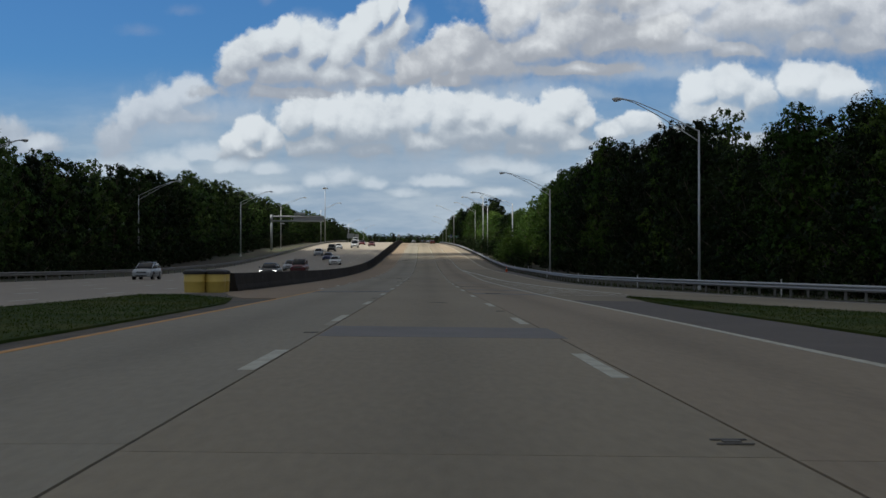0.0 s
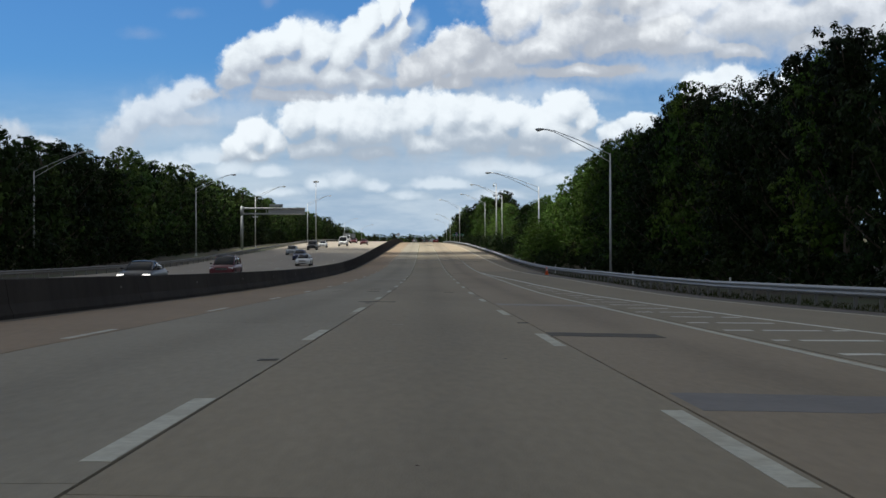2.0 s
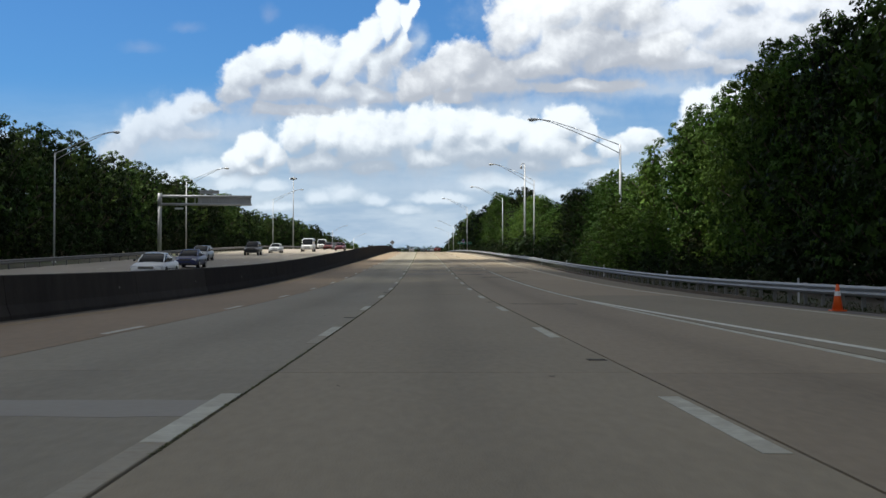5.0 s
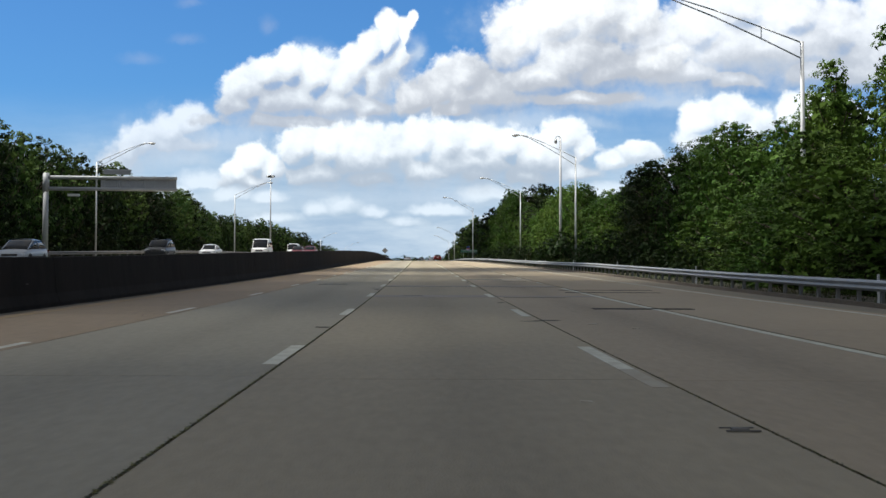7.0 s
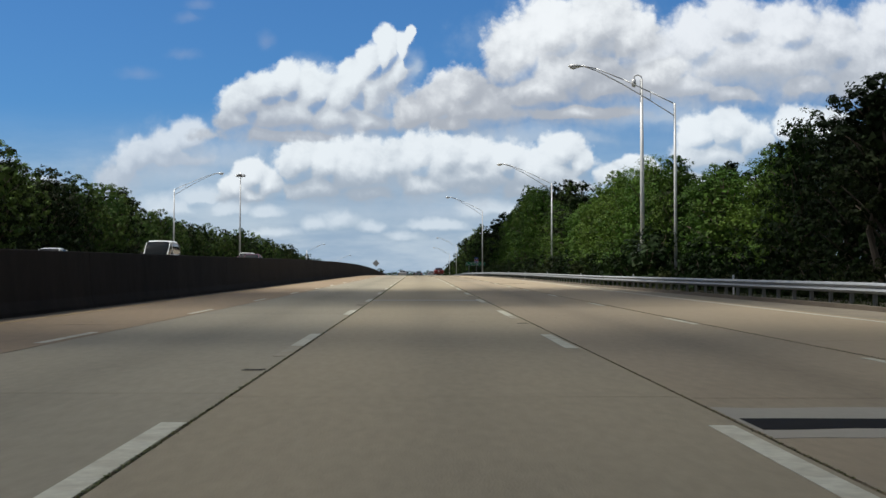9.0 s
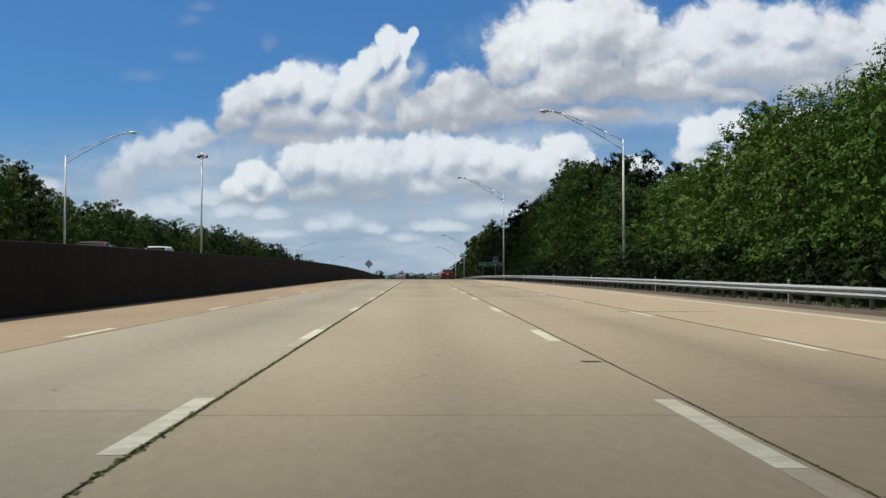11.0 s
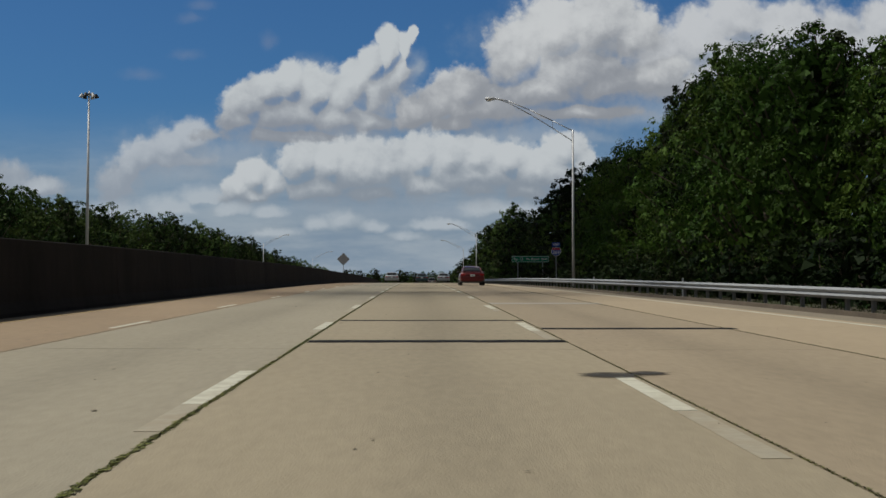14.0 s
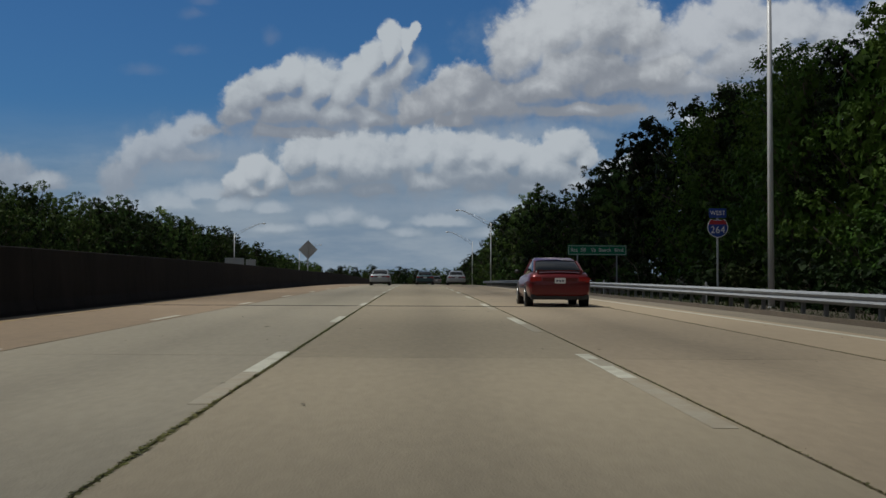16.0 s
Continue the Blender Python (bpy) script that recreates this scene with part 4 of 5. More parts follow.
def make_street_lamp():
    """A tapered pole with a two-bar truss arm; the arm points to -x."""
    thing = tagged(new("street_lamp"), "tall aluminium street lamp with a long truss arm", "street lamp", "street lamps along the motorway")
    bm = bmesh.new()
    tube(bm, (0, 0, -0.6), (0, 0, 11.75), 0.125, 0.075, 12)
    part("pole", bm, POLE, thing, smooth=True)
    bm = bmesh.new()
    box(bm, -0.2, 0.2, -0.2, 0.2, -0.6, 0.06, 0.02)
    tube(bm, (0, 0, 0.05), (0, 0, 0.3), 0.17, 0.14, 12)
    part("base", bm, LAMP_BODY, thing)
    bm = bmesh.new()
    top = [(-0.03, 11.7), (-1.6, 12.42), (-3.4, 13.2), (-5.2, 13.88), (-6.2, 14.08)]
    low = [(-0.03, 10.95), (-1.6, 11.88), (-3.4, 12.88), (-5.2, 13.76), (-6.2, 14.06)]
    for name, line in (("upper_bar", top), ("lower_bar", low)):
        for a, b in zip(line, line[1:]):
            tube(bm, (a[0], 0, a[1]), (b[0], 0, b[1]), 0.035, sides=8)
        part(name, bm, POLE, thing, smooth=True)
        bm = bmesh.new()
    tube(bm, (top[1][0], 0, top[1][1]), (low[1][0], 0, low[1][1]), 0.02, sides=6)
    part("brace", bm, POLE, thing)
    bm = bmesh.new()
    bmesh.ops.create_uvsphere(bm, u_segments=14, v_segments=8, radius=1.0, matrix=Matrix.Translation((-6.6, 0, 14.03)) @ Matrix.Diagonal((0.46, 0.19, 0.13, 1)))
    tube(bm, (-6.2, 0, 14.03), (-6.0, 0, 14.01), 0.06, sides=8)
    head = part("lamp_head", bm, LAMP_BODY, thing, smooth=True)
    bm = bmesh.new()
    bmesh.ops.create_uvsphere(bm, u_segments=12, v_segments=6, radius=1.0, matrix=Matrix.Translation((-6.72, 0, 13.95)) @ Matrix.Diagonal((0.24, 0.15, 0.13, 1)))
    part("lens", bm, LENS, head, "clear glass bowl", smooth=True)
    return thing


lamp = place(make_street_lamp(), 178, 16.9, -0.3)
for s, x, turn in ((104, 21.8, 0), (260, 17.4, 0), (342, 16.6, 0), (422, 16.8, 0), (503, 12.15, 0), (712, 14.5, 0), (800, 15, 0),
                   (130, -47.2, 180), (211, -47, 180), (283, -40.5, 180), (356, -39.6, 180), (441, -35.0, 180), (748, -41, 180), (860, -36, 180)):
    p = at(s, x, -0.3 + (far_z(s) if x < 0 else 0))
    copy_thing(lamp, pose(p.x, p.y, p.z, 0, 0, turn) @ Matrix.Diagonal((1.2 if s == 260 else 1, 1, 1.1 if s == 104 else 1.0 if x < 0 or s < 330 else (1.065 if s < 480 else 1.1), 1)))

mast = tagged(new("high_mast_light"), "high mast light with a ring of floodlights", "mast light")
bm = bmesh.new()
tube(bm, (0, 0, -0.8), (0, 0, 24.2), 0.24, 0.11, 12)
part("pole", bm, POLE, mast, smooth=True)
bm = bmesh.new()
tube(bm, (0, 0, 23.7), (0, 0, 23.85), 0.55, 0.55, 12)
part("ring", bm, STEEL_DULL, mast)
for i in range(6):
    a = i * math.tau / 6 + 0.3
    bm = bmesh.new()
    tube(bm, (0.5 * math.cos(a), 0.5 * math.sin(a), 23.75), (0.85 * math.cos(a), 0.85 * math.sin(a), 23.7), 0.04)
    tube(bm, (0.80 * math.cos(a), 0.80 * math.sin(a), 23.85), (1.02 * math.cos(a), 1.02 * math.sin(a), 23.35), 0.16, 0.27, 12)
    part("floodlight", bm, LAMP_BODY if i % 2 else TRIM, mast)
place(mast, 565, -42.3, far_z(565))

cctv = tagged(new("camera_pole"), "tall grey pole with a traffic camera on a curved bracket", "camera pole")
bm = bmesh.new()
tube(bm, (0, 0, -0.6), (0, 0, 15.3), 0.18, 0.11, 12)
part("pole", bm, POLE, cctv, smooth=True)
bm = bmesh.new()
line = [(0.05, 15.0), (0.0, 15.45), (-0.25, 15.6), (-0.5, 15.5), (-0.55, 15.25)]
for a, b in zip(line, line[1:]):
    tube(bm, (a[0], 0, a[1]), (b[0], 0, b[1]), 0.05, sides=8)
part("bracket", bm, LAMP_BODY, cctv)
bm = bmesh.new()
tube(bm, (-0.55, 0, 14.85), (-0.55, 0, 15.25), 0.17, 0.15, 12)
bmesh.ops.create_uvsphere(bm, u_segments=12, v_segments=8, radius=0.17, matrix=Matrix.Translation((-0.55, 0, 14.85)))
part("dome", bm, LAMP_BODY, cctv, smooth=True)
bm = bmesh.new()
box(bm, -0.45, -0.2, -0.22, 0.22, 2.4, 3.3, 0.02)
part("cabinet", bm, LAMP_BODY, cctv)
place(cctv, 350, 15.8, -0.3)

gantry = tagged(new("sign_gantry"), "galvanised cantilever sign gantry seen from behind", "sign gantry")
bm = bmesh.new()
tube(bm, (0, 0, -0.8), (0, 0, 8.9), 0.32, 0.26, 14)
part("post", bm, GALV, gantry, smooth=True)
bm = bmesh.new()
tube(bm, (0, 0, 8.55), (13.6, 0, 8.55), 0.2, 0.17, 12)
part("upper_chord", bm, GALV, gantry, smooth=True)
bm = bmesh.new()
tube(bm, (0, 0, 7.35), (13.6, 0, 7.35), 0.2, 0.17, 12)
part("lower_chord", bm, GALV, gantry, smooth=True)
for x in (5.2, 7.6, 10.2, 13.4):
    bm = bmesh.new()
    tube(bm, (x, 0, 7.35), (x, 0, 8.55), 0.07, sides=8)
    part("strut", bm, GALV, gantry)
bm = bmesh.new()
box(bm, 5.6, 13.5, 0.34, 0.42, 7.2, 8.75, 0.02)
panel = part("sign_panel", bm, SIGN_BACK, gantry, "dull aluminium sign back")
for x in (6.0, 7.3, 8.6, 9.9, 11.2, 12.5):
    bm = bmesh.new()
    box(bm, x - 0.05, x + 0.05, 0.2, 0.34, 7.15, 8.8)
    part("stiffener", bm, GALV, panel)
bm = bmesh.new()
box(bm, 5.9, 8.7, 0.3, 0.36, 8.95, 9.5, 0.02)
tab = part("exit_tab", bm, SIGN_BACK, gantry, "small exit tab panel above the beam")
for z in (9.08, 9.36):
    bm = bmesh.new()
    box(bm, 5.8, 8.8, 0.2, 0.3, z - 0.05, z + 0.05, 0.01)
    part("rail", bm, GALV, tab)
bm = bmesh.new()
tube(bm, (0, 0, 7.0), (0, 0, 9.0), 0.34, 0.33, 14)
part("collar", bm, GALV, gantry, smooth=True)
bm = bmesh.new()
box(bm, 2.2, 3.4, 0.1, 0.5, 6.6, 6.85, 0.03)
part("sign_lamp", bm, LAMP_BODY, gantry)
place(gantry, 336, -39.9, far_z(336) - 0.1, 4)


def lettering(text, size, material, parent, loc, squeeze=1.0):
    """Flat letters that face -y, as a mesh."""
    cu = bpy.data.curves.new("lettering", "FONT")
    cu.body, cu.size, cu.align_x, cu.align_y, cu.extrude, cu.space_character = text, size, "CENTER", "CENTER", 0.003, 1.08
    ob = bpy.data.objects.new("lettering", cu)
    scene.collection.objects.link(ob)
    me = bpy.data.meshes.new_from_object(ob.evaluated_get(bpy.context.evaluated_depsgraph_get()))
    bpy.data.objects.remove(ob)
    me.materials.clear()
    me.materials.append(material)
    o = new("lettering", me)
    o.parent = parent
    o.matrix_basis = pose(*loc, 90, 0, 0) @ Matrix.Diagonal((squeeze, 1, 1, 1))
    return o


def outline_plate(bm, pts, y0, y1):
    """A plate with the outline pts (x, z)."""
    a = [bm.verts.new((x, y0, z)) for x, z in pts]
    b = [bm.verts.new((x, y1, z)) for x, z in pts]
    bm.faces.new(a)
    bm.faces.new(b[::-1])
    n = len(pts)
    for i in range(n):
        bm.faces.new((a[i], b[i], b[(i + 1) % n], a[(i + 1) % n]))


def shield_outline(w, h, z0):
    half = [(0.0, 0.0), (0.20, 0.06), (0.36, 0.18), (0.47, 0.36), (0.5, 0.55), (0.47, 0.74), (0.40, 0.90), (0.34, 1.0), (0.24, 0.95), (0.12, 0.955), (0.0, 0.99)]
    pts = [(x * w, z0 + z * h) for x, z in half] + [(-x * w, z0 + z * h) for x, z in half[-2:0:-1]]
    return pts


route = tagged(new("route_sign"), "blue interstate shield under a WEST plate on a steel post", "road sign")
bm = bmesh.new()
box(bm, -0.04, 0.04, 0.0, 0.07, -2.3, 3.95, 0.005)
part("post", bm, GALV, route)
bm = bmesh.new()
outline_plate(bm, shield_outline(1.06, 1.0, 2.45), -0.012, 0.0)
shield = part("shield", bm, SIGN_WHITE, route, "interstate route shield")
bm = bmesh.new()
outline_plate(bm, shield_outline(0.98, 0.93, 2.485), -0.018, -0.0125)
part("shield_field", bm, BLUE, shield)
bm = bmesh.new()
outline_plate(bm, [(-0.455, 3.17), (0.455, 3.17), (0.42, 3.3), (0.34, 3.40), (0.12, 3.37), (-0.12, 3.37), (-0.34, 3.40), (-0.42, 3.3)], -0.024, -0.0185)
part("shield_crown", bm, SIGN_RED, shield, "red crown band")
lettering("264", 0.52, SIGN_WHITE, shield, (0, -0.026, 2.86), 0.9)
bm = bmesh.new()
box(bm, -0.44, 0.44, -0.012, 0.0, 3.52, 4.02, 0.005)
west = part("direction_plate", bm, BLUE, route, "blue plate above the shield")
lettering("WEST", 0.32, SIGN_WHITE, west, (0, -0.018, 3.77), 0.88)
place(route, 507, 11.2, 0.82)
route.scale = (0.76, 1.0, 0.72)

board = tagged(new("guide_sign"), "long green guide sign on two posts behind the rail", "road sign")
bm = bmesh.new()
box(bm, -2.25, 2.25, -0.03, 0.0, 1.95, 2.75, 0.01)
face = part("panel", bm, GREEN, board)
bm = bmesh.new()
for x0, x1, z0, z1 in ((-2.2, 2.2, 2.66, 2.69), (-2.2, 2.2, 2.01, 2.04), (-2.2, -2.17, 2.04, 2.66), (2.17, 2.2, 2.04, 2.66)):
    box(bm, x0, x1, -0.036, -0.0305, z0, z1)
part("border", bm, SIGN_WHITE, face)
for word, x in (("Rte", -1.755), ("58", -1.07), ("Va", -0.29), ("Beach", 0.585), ("Blvd", 1.66)):
    lettering(word, 0.42, SIGN_WHITE, face, (x, -0.034, 2.35), 0.88)
for x in (-1.5, 1.5):
    bm = bmesh.new()
    box(bm, x - 0.05, x + 0.05, 0.0, 0.08, -1.5, 2.7, 0.005)
    part("post", bm, GALV, board)
place(board, 556, 13.4, 0.76)

warn = tagged(new("warning_sign"), "diamond warning sign seen from its grey back", "road sign")
bm = bmesh.new()
box(bm, -0.04, 0.04, -0.08, 0.0, -0.6, 3.4, 0.005)
part("post", bm, GALV, warn)
bm = bmesh.new()
outline_plate(bm, [(0, 1.75), (0.86, 2.61), (0, 3.47), (-0.86, 2.61)], 0.002, 0.012)
part("diamond", bm, SIGN_BACK, warn)
place(warn, 573, -10.1, 0.55)

back = tagged(new("overhead_sign"), "large sign boards on posts seen from behind", "road sign")
for x0, x1, z0, z1 in ((-3.2, 0.9, 3.2, 5.9), (1.3, 3.4, 3.6, 5.6)):
    bm = bmesh.new()
    box(bm, x0, x1, 0.0, 0.06, z0, z1, 0.01)
    part("panel", bm, SIGN_BACK, back)
for x in (-2.4, 0.2, 2.3):
    bm = bmesh.new()
    box(bm, x - 0.09, x + 0.09, -0.15, 0.0, -0.6, 5.8, 0.01)
    part("post", bm, GALV, back)
place(back, 735, -38, far_z(735) - 0.3)

# ---- barrels, cone, marker posts ----
def make_barrel():
    thing = tagged(new("sand_barrel"), "yellow plastic sand barrel with a black lid before the barrier", "barrel", "crash barrels")
    bm = bmesh.new()
    rings = [(0.42, 0.0), (0.44, 0.05), (0.455, 0.44), (0.475, 0.46), (0.475, 0.50), (0.455, 0.52), (0.46, 0.86), (0.45, 0.9)]
    prev = None
    for r, z in rings:
        ring = [bm.verts.new((r * math.cos(i * math.tau / 24), r * math.sin(i * math.tau / 24), z)) for i in range(24)]
        if prev:
            for i in range(24):
                bm.faces.new((prev[i], prev[(i + 1) % 24], ring[(i + 1) % 24], ring[i]))
        prev = ring
    part("drum", bm, BARREL, thing, smooth=True)
    bm = bmesh.new()
    prev = None
    for r, z in ((0.49, 0.80), (0.505, 0.88), (0.48, 0.95), (0.30, 1.0), (0.0, 1.02)):
        ring = [bm.verts.new((r * math.cos(i * math.tau / 24), r * math.sin(i * math.tau / 24), z)) for i in range(24)] if r else [bm.verts.new((0, 0, z))]
        if prev:
            for i in range(24):
                bm.faces.new((prev[i], prev[(i + 1) % 24], ring[(i + 1) % 24], ring[i]) if r else (prev[i], prev[(i + 1) % 24], ring[0]))
        prev = ring
    part("lid", bm, BARREL_LID, thing, "black plastic lid")
    return thing


barrel = place(make_barrel(), 56.6, -10.35, -0.02)
for s, x in ((56.9, -9.5), (58.0, -10.4), (58.7, -9.6)):
    p = at(s, x, -0.02)
    copy_thing(barrel, pose(p.x, p.y, p.z, 0, 0, s * 40))

cone = tagged(new("traffic_cone"), "orange traffic cone on the shoulder by the rail", "traffic cone")
bm = bmesh.new()
tube(bm, (0, 0, 0.04), (0, 0, 0.74), 0.15, 0.035, 16)
part("cone", bm, ORANGE, cone, smooth=True)
bm = bmesh.new()
box(bm, -0.2, 0.2, -0.2, 0.2, 0.0, 0.045, 0.01)
part("base", bm, ORANGE, cone)
bm = bmesh.new()
tube(bm, (0, 0, 0.42), (0, 0, 0.55), 0.092, 0.073, 16, False)
part("band", bm, SIGN_WHITE, cone, "white reflective band")
place(cone, 178, 10.9, -0.03)


def make_marker_post():
    thing = tagged(new("delineator_post"), "small white delineator post behind the guard rail", "marker post", "delineator posts")
    bm = bmesh.new()
    box(bm, -0.035, 0.035, -0.02, 0.02, -0.3, 0.98, 0.006)
    part("post", bm, SIGN_WHITE, thing)
    bm = bmesh.new()
    box(bm, -0.03, 0.03, -0.026, -0.021, 0.85, 0.95)
    part("reflector", bm, LAMP_BODY, thing, "small reflector plate")
    return thing


mark = None
s = 66.0
while s < 540:
    if mark is None:
        mark = place(make_marker_post(), s, rail_x(s) + 0.5, -0.1)
    else:
        p = at(s, rail_x(s) + 0.5, -0.1)
        copy_thing(mark, pose(p.x, p.y, p.z))
    s += 24.4

# ---- trees ----
def put_leaf(verts, faces, p, n, size, rng):
    """One drooping leaf spray at p, facing n."""
    u = n.cross(Vector((rng.uniform(-1, 1), rng.uniform(-1, 1), rng.uniform(-1, 1)))).normalized()
    w = n.cross(u)
    a, b = size * rng.uniform(0.6, 1.3), size * rng.uniform(0.35, 0.7)
    k = len(verts)
    for q in (p - u * (a * 0.6) - w * b, p - u * (a * 0.6) + w * b, p + u * a - n * (a * 0.25)):
        verts.append(tuple(q))
    faces.append((k, k + 1, k + 2))


def leaf_clump(verts, faces, c, r, count, size, rng, flat=1.0):
    """A clump made of small tufts over its shell, denser above, each tuft a handful of leaves."""
    bunch = 12
    for i in range(max(1, count // bunch)):
        d = Vector((rng.gauss(0, 1), rng.gauss(0, 1), rng.gauss(0.3, 1))).normalized()
        tuft = Vector(c) + Vector((d.x * r, d.y * r, d.z * r * flat)) * rng.uniform(0.74, 1.05)
        wide = max(size * 1.5, r * rng.uniform(0.18, 0.30))
        for j in range(bunch):
            e = Vector((rng.gauss(0, 1), rng.gauss(0, 1), rng.gauss(0.2, 1))).normalized()
            p = tuft + Vector((e.x, e.y, e.z * 0.7)) * (wide * rng.uniform(0.5, 1.05))
            n = (e * 0.55 + d * 0.75 + Vector((rng.uniform(-0.35, 0.35), rng.uniform(-0.35, 0.35), rng.uniform(-0.1, 0.4)))).normalized()
            put_leaf(verts, faces, p, n, size, rng)


def limb(bm, a, b, r0, r1, rng, bits=3):
    pts = [Vector(a).lerp(Vector(b), i / bits) for i in range(bits + 1)]
    for p in pts[1:-1]:
        p += Vector((rng.uniform(-1, 1), rng.uniform(-1, 1), 0)) * (Vector(b) - Vector(a)).length * 0.05
    for i in range(bits):
        tube(bm, pts[i], pts[i + 1], r0 + (r1 - r0) * i / bits, r0 + (r1 - r0) * (i + 1) / bits, 7, False)


def make_tree(kind, height, radius, low, clumps, leaves, size, leaf, label, seed):
    """A tree about height tall: trunk with limbs, and a crown of leafy clumps from low upwards."""
    rng = random.Random(seed)
    thing = tagged(new(kind), label, "tree" if "shrub" not in kind else "shrub")
    bm = bmesh.new()
    lean = Vector((rng.uniform(-0.4, 0.4), rng.uniform(-0.4, 0.4), 0))
    if "shrub" not in kind:
        limb(bm, (0, 0, -0.6), lean + Vector((0, 0, height * 0.88)), height * 0.018, height * 0.004, rng, 5)
    verts, faces = [], []
    centres = []
    for i in range(clumps):
        t = (i + 0.5) / clumps
        z = low + (height - low) * (0.04 + 0.92 * t)
        if "pine" in kind:
            reach = radius * (1.0 - 0.75 * t) ** 0.7 * rng.uniform(0.35, 1.0)
        else:
            reach = radius * math.sqrt(max(0.02, 1 - (2 * t - 0.86) ** 2 if t > 0.43 else 1 - 0.6 * (0.43 - t))) * rng.uniform(0.35, 0.95)
        a = i * 2.4 + rng.uniform(-0.5, 0.5)
        c = lean * t + Vector((reach * math.cos(a), reach * math.sin(a), z + rng.uniform(-0.4, 0.4)))
        r = radius * rng.uniform(0.28, 0.50) * (1.0 if t < 0.8 else 0.80)
        centres.append((c, r))
    for c, r in centres:
        if "shrub" not in kind:
            limb(bm, lean * (c.z / height) + Vector((0, 0, max(0.5, c.z - r * 1.6))), c, height * 0.006, height * 0.0025, rng, 2)
        else:
            limb(bm, (0, 0, -0.3), c, 0.04, 0.015, rng, 2)
        leaf_clump(verts, faces, c, r, leaves // clumps, size, rng, 0.8 if "pine" not in kind else 0.6)
    # Larger leaves fill the inside of the crown.
    for i in range(leaves // 9):
        k = rng.uniform(0.06, 0.84)
        d = Vector((rng.gauss(0, 1), rng.gauss(0, 1), rng.gauss(0, 1))).normalized()
        out = radius * (0.66 if "pine" not in kind else 0.4) * (1 - 0.5 * max(0.0, k - 0.5)) * rng.random() ** 0.5
        put_leaf(verts, faces, lean * k + Vector((d.x * out, d.y * out, low + (height - low) * k)), d, max(size * 2.2, 0.36), rng)
    part("trunk", bm, BARK, thing)
    me = bpy.data.meshes.new("crown")
    me.from_pydata(verts, [], faces)
    me.materials.append(leaf)
    crown = new("crown", me)
    crown.parent = thing
    return thing


KINDS = {
    "oak": [make_tree("oak_tree", 12, 4.2, 0.6, 38, 6800, 0.16, LEAF_DARK, "leafy oak in the roadside wood, its dark green standing in for shade", 11),
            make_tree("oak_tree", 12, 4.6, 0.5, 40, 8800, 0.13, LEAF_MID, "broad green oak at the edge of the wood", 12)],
    "maple": [make_tree("maple_tree", 12, 3.6, 0.4, 34, 8800, 0.13, LEAF_MID, "green maple with a rounded crown", 13),
              make_tree("maple_tree", 12, 3.2, 0.4, 32, 8800, 0.13, LEAF_LIGHT, "bright green sweet gum with an upright crown", 14)],
    "pine": [make_tree("pine_tree", 12, 3.0, 4.0, 26, 6400, 0.15, NEEDLE, "tall dark pine above the roadside wood", 15),
             make_tree("pine_tree", 12, 3.3, 3.0, 28, 6400, 0.15, NEEDLE, "dark pine with tufted branches", 16)],
    "far": [make_tree("oak_tree", 12, 4.6, 0.6, 28, 2900, 0.25, LEAF_DARK, "dense dark green tree in the distant wood", 17),
            make_tree("maple_tree", 12, 4.4, 0.6, 28, 2900, 0.25, LEAF_FAR, "green tree in the distant wood", 18),
            make_tree("pine_tree", 12, 3.6, 2.0, 24, 2700, 0.25, NEEDLE, "distant dark pine in the roadside wood", 19)],
    "shrub": [make_tree("shrub", 3.0, 2.2, 0.1, 14, 1150, 0.14, SHRUB_LEAF, "green roadside shrub at the foot of the wood", 20),
              make_tree("shrub", 2.6, 2.4, 0.1, 14, 1150, 0.14, LEAF_DARK, "low leafy bush at the foot of the wood", 21)],
}
GIVEN = set()


def plant(kind, index, s, x, height, rng, zoff=0.0):
    src = KINDS[kind][index % len(KINDS[kind])]
    full = 12.0 if kind != "shrub" else (3.0, 2.6)[index % 2]
    k = height / full
    p = at(s, x, zoff - 0.45)
    m = pose(p.x, p.y, p.z, 0, 0, rng.uniform(0, 360))
    if src.name not in GIVEN:
        GIVEN.add(src.name)
        ob = src
        ob.matrix_basis = m
    else:
        ob = copy_thing(src, m)
    w = k * rng.uniform(0.92, 1.08) if kind == "shrub" else (0.5 * k + 0.5) * rng.uniform(0.9, 1.12)
    ob.scale = (w, w, k)
    return ob


def swing(s, rng):
    """Crowns rise and fall together along the wood's edge."""
    return 0.85 + 0.13 * noise.noise(Vector((s * 0.045, 7.0, 0.0))) + rng.uniform(-0.05, 0.05)


